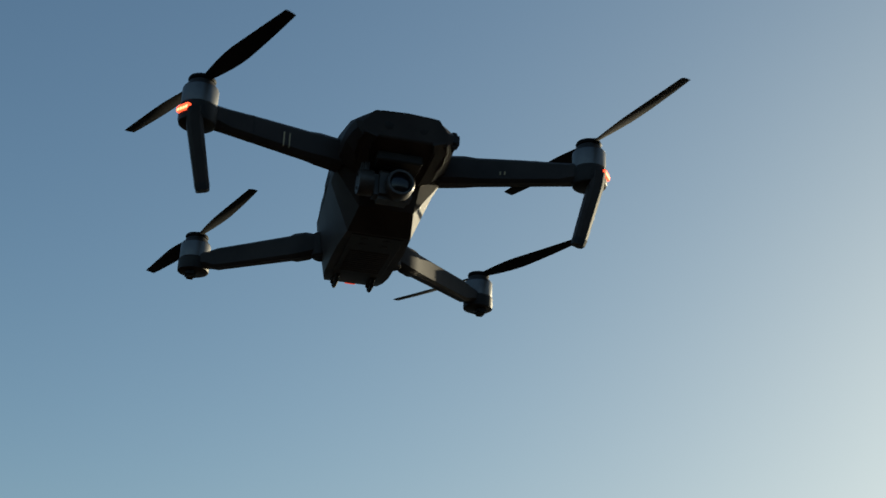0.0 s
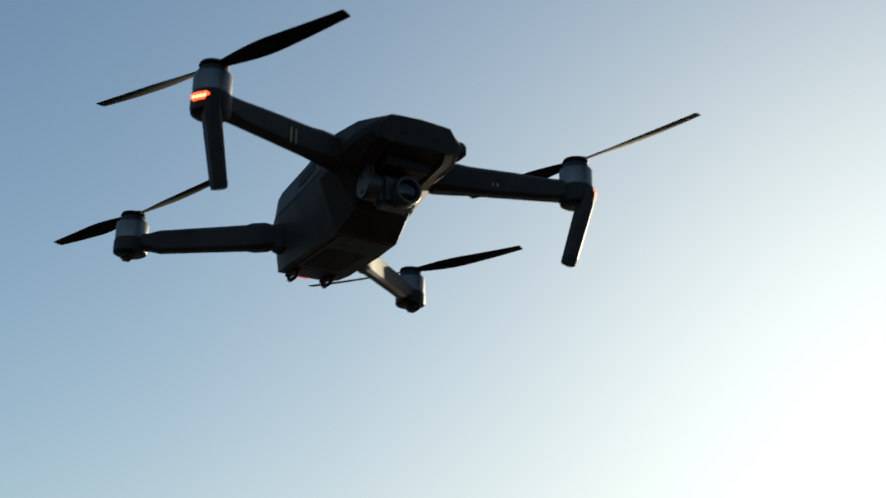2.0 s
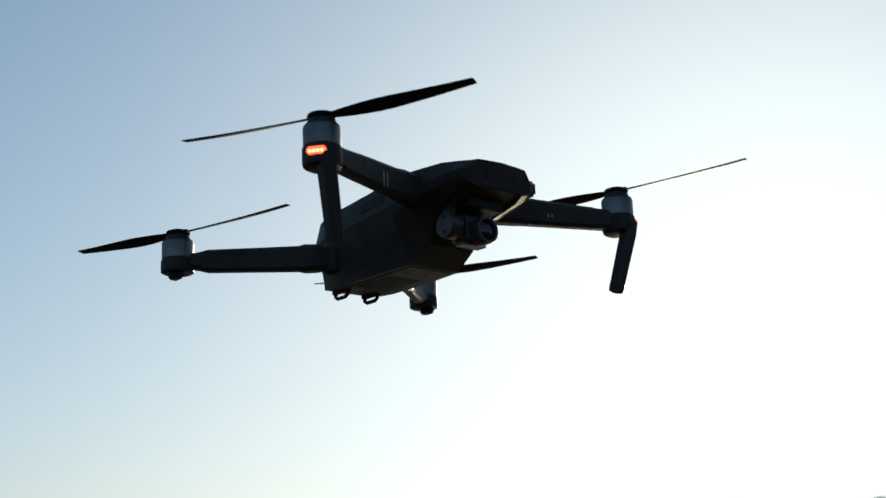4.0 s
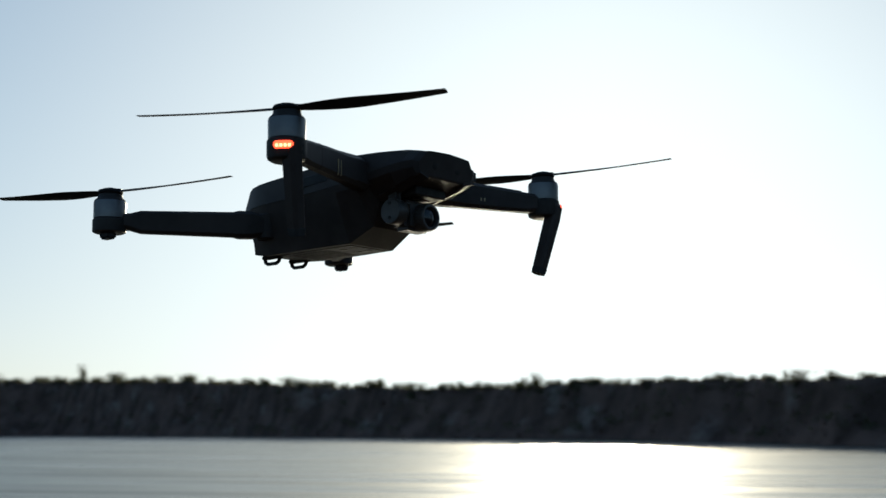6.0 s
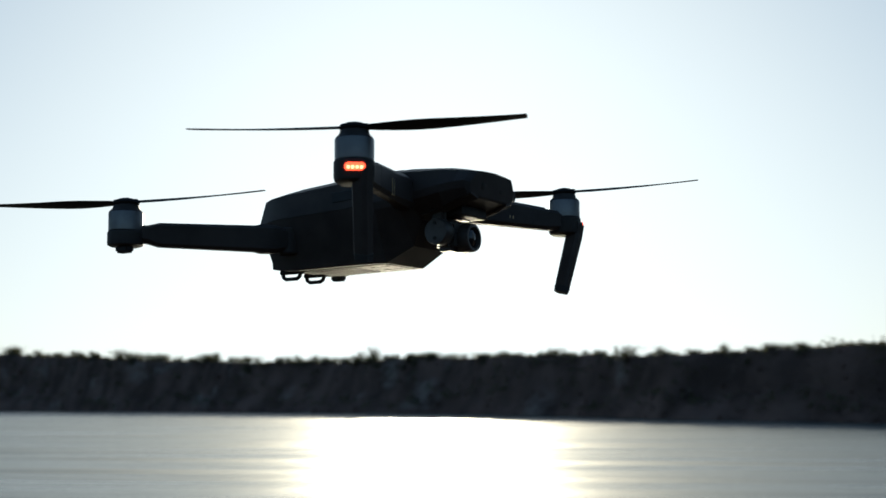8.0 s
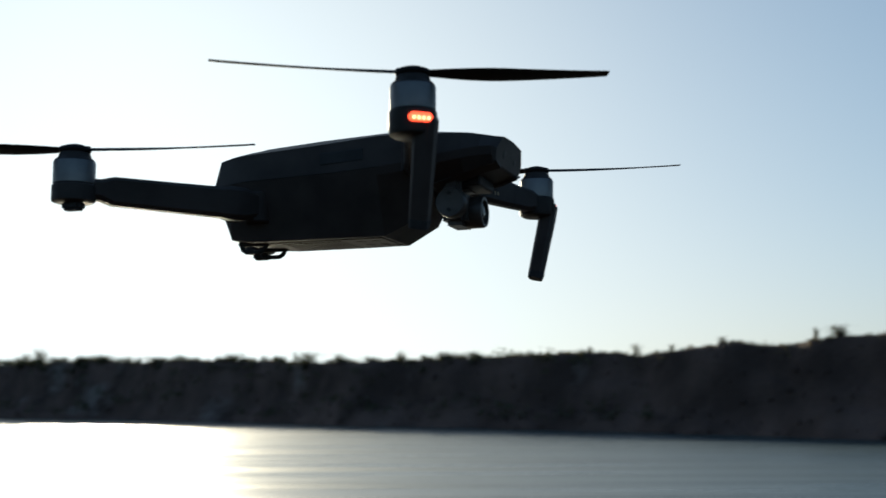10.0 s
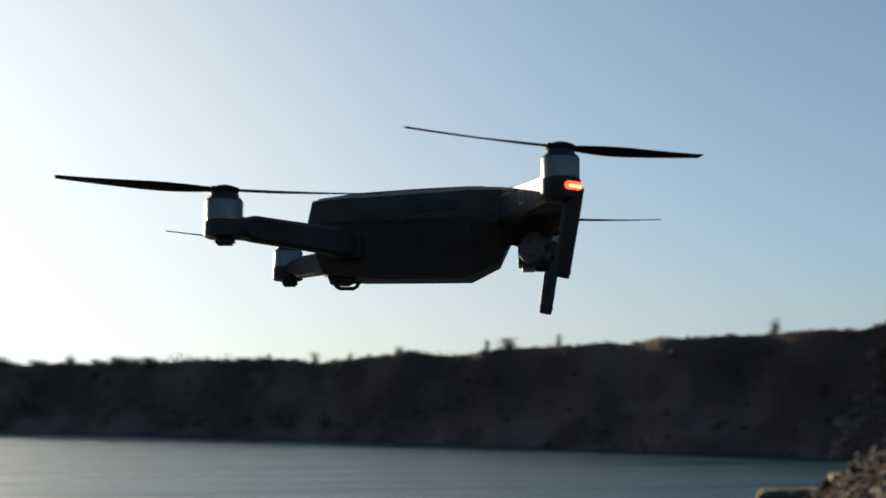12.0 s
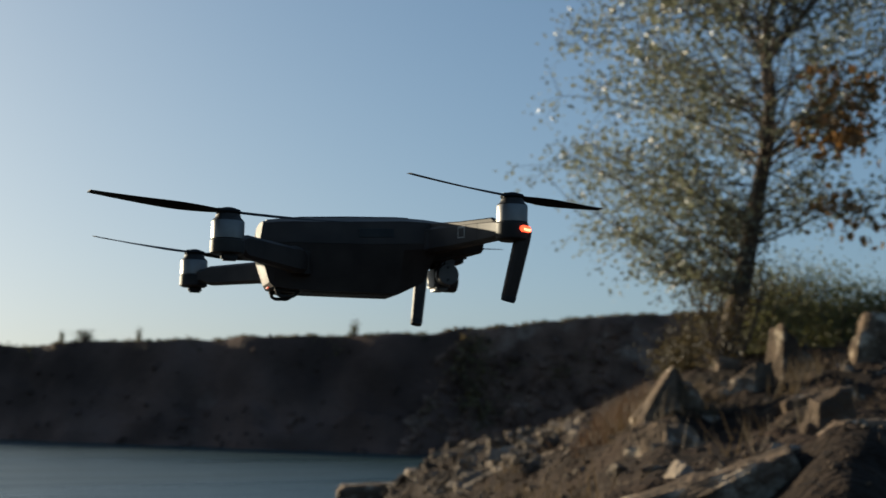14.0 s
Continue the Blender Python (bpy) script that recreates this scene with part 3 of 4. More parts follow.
def front_arm(side):
    s = side
    root, tip = Vector((58, s * 37, 11)), Vector((91, s * 137.2, 10))
    arm = piece("front_arm", beam([(root + Vector((0, 0, 0.6)), 15, 22), (root.lerp(tip, 0.16) + Vector((0, 0, 0.8)), 14, 21.5), (root.lerp(tip, 0.24) + Vector((0, 0, 0.5)), 11.5, 20),
                                   (root.lerp(tip, 0.55) + Vector((0, 0, 0.4)), 10.5, 18.2), (root.lerp(tip, 0.80) + Vector((0, 0, 0)), 10.5, 16), (root.lerp(tip, 0.88), 13, 15), (tip, 15, 13)]),
                PLASTIC, drone, "dark grey folding front arm", 20)
    piece("hinge", lathe([(7.0, 2.5), (8.0, 3.5), (8.0, 20), (7, 21)], 28, Matrix.Translation((57, s * 36.5, 0))), PLASTIC, arm)
    piece("pod", lathe([(9.5, -0.6), (12.0, 0.8), (12.6, 3), (12.6, 12.5), (11.9, 13.3)], 36, Matrix.Translation((91, s * 137.2, 0))), DARK, arm)
    # raised fairing along the rear edge of the arm
    back = Vector(((tip - root).y, -(tip - root).x, 0)).normalized() * s * -1
    back = back if back.x < 0 else -back
    piece("arm_fairing", beam([(root.lerp(tip, 0.02) + back * 3.0 + Vector((0, 0, 10)), 4.0, 9.5), (root.lerp(tip, 0.4) + back * 2.8 + Vector((0, 0, 6.8)), 4.0, 9.5),
                               (root.lerp(tip, 0.80) + back * 2.5 + Vector((0, 0, 5.4)), 4.4, 9.0), (root.lerp(tip, 0.84) + back * 2.5 + Vector((0, 0, 3.0)), 4.4, 7.0)]), PLASTIC, arm)
    # pale sticker on the rear flank, thin gold stripes under the front edge
    if s < 0:
        q0, q1 = root.lerp(tip, 0.40) + back * 5.2, root.lerp(tip, 0.49) + back * 5.2
        piece("sticker", beam([(q0 + Vector((0, 0, 2.5)), 0.6, 10), (q1 + Vector((0, 0, 2.3)), 0.6, 10)]), TAPE, arm, "small pale sticker with a dark field")
        i0, i1 = root.lerp(tip, 0.412) + back * 5.45, root.lerp(tip, 0.478) + back * 5.45
        piece("sticker_field", beam([(i0 + Vector((0, 0, 2.0)), 0.5, 7), (i1 + Vector((0, 0, 1.9)), 0.5, 7)]), PLASTIC, arm)
    for k, tall in ((0.385, 11), (0.425, 11)) if s < 0 else ((0.40, 2.5), (0.43, 2.5)):
        q0, q1 = root.lerp(tip, k), root.lerp(tip, k + 0.009)
        piece("gold_stripe", beam([(q0 + back * -5.3 + Vector((0, 0, -2.4)), 0.9, tall), (q1 + back * -5.3 + Vector((0, 0, -2.4)), 0.9, tall)]), GOLD, arm, "thin dull gold stripe")
    for k in (0.64,):
        q0, q1 = root.lerp(tip, k), root.lerp(tip, k + 0.005)
        piece("arm_groove", beam([(q0 + Vector((0, 0, 0.3)), 10.7, 17.9), (q1 + Vector((0, 0, 0.3)), 10.7, 17.9)]), DARK, arm)
    # landing leg
    leg = piece("landing_leg", beam([((99.5, s * 140, 8), 11.5, 10.5), ((98, s * 138.8, -2), 11.5, 10.5), ((92, s * 129.6, -40), 10.5, 9.2), ((91.2, s * 128.2, -45), 9.5, 8)], (0, 1, 0)), PLASTIC, drone, "slim dark landing leg")
    piece("leg_foot", beam([((91.9, s * 129.2, -41.5), 10.9, 9.6), ((91.0, s * 128.0, -46), 9.8, 8.4)], (0, 1, 0)), RUBBER, leg)
    piece("leg_root", box(92, 104, min(s * 132, s * 145), max(s * 132, s * 145), 0.5, 12, 2.5, 2), DARK, arm)
    # status light on the pod, facing forward and outward
    ang = radians(s * 52)
    m = Matrix.Translation((91, s * 137.2, 7.8)) @ Matrix.Rotation(ang, 4, "Z")
    light = slot_bar(9.5, 13.6, 6.3, 2.5)
    light.transform(m)
    led = piece("status_light", light, LED_RED, drone, "glowing red status light")
    for k in (-1.5, -0.5, 0.5, 1.5):
        bm = box(13.4, 13.8, k * 2.6 - 0.9, k * 2.6 + 0.9, -1.6, 0.4, 0.15)
        bm.transform(m)
        piece("diode", bm, LED_HOT, led)
    rotor(91, s * 137.2, 37.2, 24 if s < 0 else 17, s)
    return arm


def rear_arm(side):
    s = side
    root, tip = Vector((-50, s * 31, -11)), Vector((-122.5, s * 120, -10.5))
    arm = piece("rear_arm", beam([(root, 9, 15), (root.lerp(tip, 0.08), 13, 20.5), (root.lerp(tip, 0.17), 13, 21), (root.lerp(tip, 0.21), 10.5, 19), (root.lerp(tip, 0.5), 9.5, 18), (root.lerp(tip, 0.8), 9.5, 17),
                                  (root.lerp(tip, 0.87), 12, 12.5), (tip, 15, 11)]), PLASTIC, drone, "dark grey folding rear arm")
    piece("hinge", lathe([(7.5, -21.5), (8.5, -20.5), (8.5, -3), (7.5, -2)], 28, Matrix.Translation((-51, s * 27, 0))), PLASTIC, arm)
    piece("pod", lathe([(10.5, -19.5), (12.3, -18.6), (12.5, -17), (12.5, -9.8), (11.8, -8.9)], 36, Matrix.Translation((-122.5, s * 120, 0))), DARK, arm)
    piece("foot", box(-127, -115, s * 122 - 4, s * 122 + 4, -24.2, -18.8, 1.4, 2), RUBBER, arm)
    rotor(-122.5, s * 120, 15.1, 20 if s < 0 else 29, -s)
    return arm


for s in (-1, 1):
    front_arm(s)
    rear_arm(s)


# ---- stones, brush and trees ----
def rock_mesh(seed, size, points=11, cuts=2):
    """An angular broken boulder with flat faces and chipped edges, its base at z = 0."""
    rng = random.Random(seed)
    bm = bmesh.new()
    for i in range(points):
        v = Vector((rng.gauss(0, 1), rng.gauss(0, 1), rng.gauss(0, 0.9))).normalized() * rng.uniform(0.75, 1.05)
        v = Vector([math.copysign(abs(c) ** 0.62, c) for c in v]) * 0.86
        bm.verts.new((v.x * size[0] / 2, v.y * size[1] / 2, v.z * size[2] / 2 + size[2] * 0.3))
    hull_of = bmesh.ops.convex_hull(bm, input=bm.verts[:])
    bmesh.ops.delete(bm, geom=[g for g in hull_of["geom_interior"] if isinstance(g, bmesh.types.BMVert)], context="VERTS")
    return roughen(bm, seed, min(size), cuts)


def polar(az, r, dz=0.0):
    return Vector((r * math.cos(radians(az)), r * math.sin(radians(az)), ground_height(az, r) + dz))


def roughen(bm, seed, size, cuts, much=1.0):
    """Breaks the flat faces of a stone up and chips its edges."""
    for cut in range(cuts):
        bmesh.ops.triangulate(bm, faces=bm.faces[:])
        bmesh.ops.subdivide_edges(bm, edges=[e for e in bm.edges if e.calc_length() > size * (0.2 if cut < 2 else 0.09)], cuts=1, use_grid_fill=True)
    w = 1 / size
    for v in bm.verts:
        n = noise.noise(v.co * 1.6 * w + Vector((seed, 0, 0))) * 0.12 + noise.noise(v.co * 4.5 * w + Vector((0, seed, 0))) * 0.06
        n += (0.5 - noise.voronoi(v.co * 2.6 * w + Vector((0, 0, seed)))[0][0]) * 0.07
        v.co += v.co.normalized() * size * n * much
    return bm


def block_mesh(seed, w, d, h, left, right, lean=0.0, taper=0.8, ridge=0.72):
    """A split block that keeps its flat faces; left, right: height of its top at either end, as shares of h; lean: sideways shift of the top; ridge: depth of the top as a share of d."""
    rng = random.Random(seed)
    bm = bmesh.new()

    def j():
        return rng.uniform(-0.07, 0.07)
    for sx in (-1, 1):
        for sy in (-1, 1):
            bm.verts.new((sx * w / 2 * (1 + j()), sy * d / 2 * (1 + j()), -0.25 * h))
            bm.verts.new((sx * w / 2 * (1.03 + j()), sy * d / 2 * (1.05 + j()), 0.22 * h * min(1, left * 2 if sx < 0 else right * 2)))
            bm.verts.new((sx * w / 2 * (taper + j()) + lean * w, sy * d / 2 * (ridge + j()), h * (left if sx < 0 else right) * (1 + j())))
    bm.verts.new((j() * w, -d * 0.5 * (ridge + 0.4), h * 0.3 * (left + right)))
    got = bmesh.ops.convex_hull(bm, input=bm.verts[:])
    bmesh.ops.delete(bm, geom=[g for g in got["geom_interior"] if isinstance(g, bmesh.types.BMVert)], context="VERTS")
    return roughen(bm, seed, min(w, d, h), 3, 1.05)


# split blocks along the path up the bank: bearing, distance, width, depth, height, left, right, lean, taper, turn, label
BLOCKS = [(57.2, 4.3, 0.80, 0.30, 0.30, 0.06, 0.86, 0.10, 0.72, 14, "large dark wedge-shaped boulder with a sunlit sloping top"),
          (51.7, 5.8, 0.24, 0.24, 0.29, 0.8, 1.0, 0.04, 0.78, 24, "blue-grey blocky boulder half sunk in the soil"),
          (60.7, 7.2, 0.36, 0.34, 0.22, 0.9, 0.85, 0.0, 0.75, 55, "pale speckled blocky boulder below a pointed one"),
          (61.5, 8.7, 0.30, 0.22, 0.44, 0.22, 1.0, 0.26, 0.34, 26, "sunlit pointed boulder leaning on the slope"),
          # extra block, added to give the pointed boulder its shaded side
          (60.2, 9.0, 0.26, 0.28, 0.32, 1.0, 0.55, -0.04, 0.66, 20, "shouldered boulder forming the shaded side of a pointed one"),
          (57.8, 9.7, 0.58, 0.42, 0.38, 0.12, 0.92, 0.14, 0.7, -28, "dark slanting slab of rock on the slope"),
          (55.4, 11.5, 0.34, 0.36, 0.50, 1.0, 0.5, -0.10, 0.55, 30, "upright boulder with one sunlit edge beside the tree"),
          (50.9, 11.6, 0.62, 0.55, 0.50, 0.85, 1.0, 0.02, 0.72, 8, "tall rounded boulder among green bushes"),
          (60.8, 10.6, 0.15, 0.14, 0.20, 1.0, 0.8, 0.0, 0.7, 20, "small pale upright stone behind a pointed boulder"),
          (58.8, 10.4, 0.17, 0.14, 0.16, 0.8, 1.0, 0.0, 0.7, 35, "small pale stone near the tree's foot"),
          (53.2, 8.2, 0.50, 0.40, 0.18, 0.5, 0.9, 0.0, 0.7, 5, "low brown slab on the stony slope"),
          (56.2, 7.0, 0.44, 0.36, 0.15, 0.5, 0.9, 0.05, 0.7, -12, "low brown slab on the stony slope"),
          (49.2, 5.3, 0.46, 0.40, 0.13, 0.7, 0.9, 0.0, 0.7, 20, "low brown slab on the stony slope"),
          (75.3, 17.6, 1.5, 0.7, 0.22, 0.6, 0.9, 0.0, 0.9, 4, "long flat ledge of rock at the water's edge")]
for i, (az, r, w, d, h, left, right, lean, taper, turned, label) in enumerate(BLOCKS):
    m = Matrix.Translation(polar(az, r, -0.05)) @ Matrix.Rotation(radians(az - 90 + turned), 4, "Z")
    tagged(part("boulder", block_mesh(i + 70, w, d, h, left, right, lean, taper, 0.72 if i else 1.3), ROCK, at=m, smooth=14), label, "boulder", "boulders on the bank")

# rounder stones: bearing, distance, length, depth, height, turn
BOULDERS = [(58.4, 12.0, 0.4, 0.36, 0.28, 70), (63.6, 10.4, 0.30, 0.26, 0.16, 50), (65.8, 12.6, 0.40, 0.36, 0.20, 110), (68.2, 14.2, 0.42, 0.36, 0.24, 25), (69.9, 15.0, 0.36, 0.3, 0.28, 0),
            (71.0, 15.6, 0.28, 0.26, 0.22, 75), (72.1, 15.6, 0.22, 0.2, 0.18, 130), (72.6, 16.6, 0.36, 0.32, 0.24, 130), (76.2, 20.4, 0.9, 0.5, 0.18, 40), (73.9, 17.6, 0.6, 0.4, 0.22, 95)]
for i, (az, r, lx, ly, lz, turned) in enumerate(BOULDERS):
    at = polar(az, r, -0.06)
    tagged(part("boulder", rock_mesh(i + 3, (lx, ly, lz), 15, 3), PALE_ROCK if r > 12.3 else ROCK, at=Matrix.Translation(at) @ Matrix.Rotation(radians(turned), 4, "Z"), smooth=14),
           (f"{'broad low' if lz < 0.62 * lx else 'blocky'} weathered " + ("pale grey boulder at the water's edge" if r > 12.3 else "brown boulder on the dry stony bank")), "boulder", "boulders on the bank")

# smaller stones over the bank
rng = random.Random(5)
kinds = []
for i in range(9):
    s = 0.12 + 0.022 * i
    ob = part("stone", rock_mesh(40 + i, (s, s * 0.8, s * 0.68), points=16), PALE_ROCK, smooth=14)
    tagged(ob, "small angular pale grey stone on the bank", "stone", "stones on the bank")
    kinds.append(ob)
placed = 0
for i in range(330):
    if i < 62:
        az = rng.uniform(66, 73.6)
        r = rng.uniform(10.5, 19) + (az - 66) * 0.25
    elif i < 290:
        # a broken outcrop above the water, its blocks close together
        az, r = rng.uniform(65.0, 71.6), rng.uniform(11.6, 15.9)
    else:
        az, r = rng.uniform(47, 66), rng.uniform(4.6, 14.5)
    p = polar(az, r, -0.08)
    if p.z < -0.12:
        continue
    m = Matrix.Translation(p) @ Euler((rng.uniform(-0.3, 0.3), rng.uniform(-0.3, 0.3), rng.uniform(0, 6.3))).to_matrix().to_4x4()
    if 62 <= i < 290:
        m = m @ Matrix.Diagonal((rng.uniform(0.9, 1.9), rng.uniform(0.9, 1.6), rng.uniform(0.8, 1.3), 1))
    if placed < len(kinds):
        kinds[placed].matrix_basis = m
    else:
        copy_thing(rng.choice(kinds), m)
    placed += 1

# broken stone between them
bm = bmesh.new()
for i in range(3000):
    az = rng.uniform(46, 79) if i % 2 else rng.uniform(65, 79)
    r = rng.uniform(3.6, 21) if az < 66 else rng.uniform(9, 23)
    p = polar(az, r)
    if p.z < -0.1:
        continue
    s = rng.uniform(0.02, 0.07) * (1 if rng.random() < 0.88 else 2.2) * (0.5 + r / 16)
    geo = bmesh.ops.create_icosphere(bm, subdivisions=1, radius=s / 2, matrix=Matrix.Translation(p) @ Euler((rng.random() * 6, rng.random() * 6, 0)).to_matrix().to_4x4() @ Matrix.Diagonal((1, rng.uniform(0.5, 1), rng.uniform(0.4, 0.9), 1)))
    for v in geo["verts"]:
        v.co += Vector((rng.uniform(-1, 1), rng.uniform(-1, 1), rng.uniform(-1, 1))) * s * 0.13
tagged(part("gravel", bm, ROCK, smooth=0), "coarse broken stone over the bank", "gravel", kind="stuff")

# rubble on the far rock face
bm = bmesh.new()
for i in range(700):
    az = rng.uniform(60, 150)
    d = spread(FAR_SHORE, az)
    r = d * rng.uniform(0.995, 1.0) + face_depth(d) * rng.random() ** 1.5
    p = polar(az, r)
    s = rng.uniform(0.12, 0.4) * (1 if rng.random() < 0.9 else 1.7) * (d / 60) ** 0.6
    geo = bmesh.ops.create_icosphere(bm, subdivisions=1, radius=s / 2, matrix=Matrix.Translation(p) @ Euler((rng.random() * 6, rng.random() * 6, 0)).to_matrix().to_4x4() @ Matrix.Diagonal((1, rng.uniform(0.5, 1), rng.uniform(0.4, 0.9), 1)))
    for v in geo["verts"]:
        v.co += Vector((rng.uniform(-1, 1), rng.uniform(-1, 1), rng.uniform(-1, 1))) * s * 0.12
tagged(part("rubble", bm, FAR_ROCK, smooth=0), "broken rock scattered down the far bank", "rubble", kind="stuff")

LEAF_SHAPE = [(0, 0), (0.28, 0.42), (0.62, 0.40), (1.0, 0.0), (0.62, -0.40), (0.28, -0.42)]


def leaves(spots, sizes, rng, droop=0.5):
    """One mesh of small folded leaves at the given spots."""
    vs, fs = [], []
    for p, s in zip(spots, sizes):
        e = Euler((rng.uniform(-1.2, 1.2), rng.uniform(-0.2, 1.0 + droop), rng.uniform(0, 6.3))).to_matrix()
        base = len(vs)
        for u, v in LEAF_SHAPE:
            vs.append(p + e @ Vector((u * s, v * s, 0.18 * abs(v) * s)))
        fs += [(base, base + 1, base + 2, base + 3), (base, base + 3, base + 4, base + 5)]
    me = bpy.data.meshes.new("leaves")
    me.from_pydata(vs, [], fs)
    bm = bmesh.new()
    bm.from_mesh(me)
    bpy.data.meshes.remove(me)
    return bm


def limb(start, end, r0, r1, rng, bend=0.12, steps=6):
    start, end = Vector(start), Vector(end)
    length = (end - start).length
    pts, radii = [], []
    off = Vector((rng.uniform(-1, 1), rng.uniform(-1, 1), rng.uniform(-0.3, 0.6))) * bend * length
    for i in range(steps + 1):
        s = i / steps
        wob = Vector((rng.uniform(-1, 1), rng.uniform(-1, 1), rng.uniform(-1, 1))) * length * 0.018
        pts.append(start.lerp(end, s) + off * math.sin(s * math.pi) + (wob if 0 < i < steps else Vector()))
        radii.append(r0 + (r1 - r0) * s)
    return pts, radii


def poplar(at):
    rng = random.Random(11)
    tree = tagged(new("tree"), "slender half-bare poplar with yellow-green autumn leaves on the bank", "tree")
    tree.matrix_basis = Matrix.Translation(at)
    # axes: u along the shore, w away from it
    u, w = Vector((-math.sin(radians(59)), math.cos(radians(59)), 0)), Vector((math.cos(radians(59)), math.sin(radians(59)), 0))

    def spot(a, c, z):
        return u * a + w * c + Vector((0, 0, z))
    stem = [spot(0.24, 0, -0.15), spot(0.13, 0, 0.45), spot(0.0, 0.03, 0.95), spot(-0.13, 0.05, 1.7), spot(-0.27, 0.02, 2.4), spot(-0.33, 0.0, 3.0), spot(-0.28, 0, 3.45)]
    lines = [(stem, [0.150, 0.124, 0.110, 0.098, 0.086, 0.076, 0.066])]
    fork = stem[-1]
    up = [limb(fork, spot(-0.66, 0.1, 5.9), 0.062, 0.025, rng, 0.06), limb(fork, spot(-1.65, -0.1, 5.1), 0.056, 0.02, rng, 0.06), limb(fork, spot(0.7, 0.3, 5.5), 0.04, 0.015, rng)]
    limbs = list(up)
    spots, sizes = [], []
    while len(limbs) < 140:
        q = Vector((rng.uniform(-1, 1), rng.uniform(-1, 1), rng.uniform(-1, 1)))
        if not 0.5 < q.length < 1:
            continue
        goal = spot(0.10 + 2.35 * q.x, 2.0 * q.y, 3.3 - 0.55 * max(0, q.x) + 2.75 * q.z)
        if goal.z < (0.85 if q.x > -0.1 else 1.75):
            continue
        run = math.hypot(goal.x - stem[3].x, goal.y - stem[3].y)
        z0 = max(0.7 if q.x > -0.1 else 1.3, goal.z - run * rng.uniform(0.15, 0.8))
        if z0 < 3.3:
            k = min(len(stem) - 2, max(i2 for i2 in range(len(stem)) if stem[i2].z <= z0))
            p0 = stem[k].lerp(stem[k + 1], (z0 - stem[k].z) / (stem[k + 1].z - stem[k].z))
        else:
            p0 = rng.choice(rng.choice(up)[0][:4])
        limbs.append(limb(p0, goal, rng.uniform(0.009, 0.02), 0.004, rng, 0.1))
    twigs = []
    for pts, radii in limbs:
        lines.append((pts, radii))
        for j in range(3, len(pts)):
            for _ in range(3):
                d = Vector((rng.uniform(-1, 1), rng.uniform(-1, 1), rng.uniform(-0.5, 0.8))).normalized() * rng.uniform(0.18, 0.6)
                twigs.append(limb(pts[j], pts[j] + d, 0.0042, 0.0018, rng, 0.12, 3))
    part("trunk", tubes(lines, 8), BARK, tree, smooth=50)
    for pts, radii in twigs:
        for p in pts[1:]:
            for _ in range(rng.randint(3, 8)):
                if abs((p - stem[4]).dot(u)) < 0.3 and (p - stem[4]).dot(w) < 0.3 and rng.random() < 0.75:
                    continue
                if (p - stem[4]).dot(u) < -0.35 and rng.random() < 0.18:
                    continue
                spots.append(p + Vector((rng.gauss(0, 0.11), rng.gauss(0, 0.11), rng.gauss(-0.02, 0.09))))
                sizes.append(rng.uniform(0.034, 0.062))
    part("branchwork", tubes(twigs, 4), BARK, tree, smooth=0)
    part("crown", leaves(spots, sizes, rng), LEAF, tree, "sparse yellow-green leaves with gaps", smooth=0)
    # withered clusters on the side away from the water
    dead, ds = [], []
    for c in range(17):
        mid = spot(rng.uniform(-1.9, -0.75), rng.uniform(-1.4, 0.2), rng.uniform(1.5, 3.0))
        for _ in range(rng.randint(22, 40)):
            dead.append(mid + Vector((rng.gauss(0, 0.15), rng.gauss(0, 0.15), rng.gauss(0, 0.12))))
            ds.append(rng.uniform(0.07, 0.115))
    part("withered_foliage", leaves(dead, ds, rng, 1.0), BROWN, tree, "clusters of curled brown leaves", smooth=0)
    return tree


poplar(polar(57.7, 13.2))


def bush(seed, width, height, count, leaf, material, label, category="bush"):
    rng = random.Random(seed)
    thing = tagged(new("bush"), label, category)
    stems, spots, sizes = [], [], []
    for i in range(9):
        a = rng.uniform(0, 6.3)
        end = Vector((math.cos(a) * width * 0.45 * rng.random(), math.sin(a) * width * 0.45 * rng.random(), height * rng.uniform(0.55, 0.95)))
        pts, radii = limb((0, 0, -0.1), end, 0.02 * height, 0.005 * height, rng, 0.15, 4)
        stems.append((pts, radii))
        for _ in range(count // 9):
            p = pts[rng.randint(1, 4)]
            spots.append(p + Vector((rng.gauss(0, width * 0.16), rng.gauss(0, width * 0.16), rng.gauss(0, height * 0.14))))
            sizes.append(leaf * rng.uniform(0.6, 1.3))
    spots = [Vector((p.x, p.y, max(0.03, p.z))) for p in spots]
    part("branchwork", tubes(stems, 5), BARK, thing, smooth=50)
    part("foliage", leaves(spots, sizes, rng), material, thing, smooth=0)
    return thing


# bushes round the tree's foot
near_bush = bush(21, 1.45, 1.35, 2300, 0.036, FOOT_BUSH, "thin olive-brown bush at the tree's foot")
near_bush.matrix_basis = Matrix.Translation(polar(58.8, 12.75))
for az, r, s, seed in ((58.0, 14.2, 1.2, 22), (54.9, 15.0, 1.35, 23), (60.9, 14.2, 0.6, 24), (52.6, 15.6, 0.85, 25), (56.6, 13.6, 0.8, 26), (50.6, 15.2, 0.85, 27), (53.7, 14.6, 0.85, 28), (56.2, 15.4, 1.2, 29)):
    ob = bush(seed, 1.3 * s, 0.85 * s, int(4200 * s), 0.032, FOOT_BUSH if az > 57 else NEAR_BUSH, "olive-brown bush among the stones behind the tree" if az > 57 else "dark green bush among the stones behind the tree")
    ob.matrix_basis = Matrix.Translation(polar(az, r))

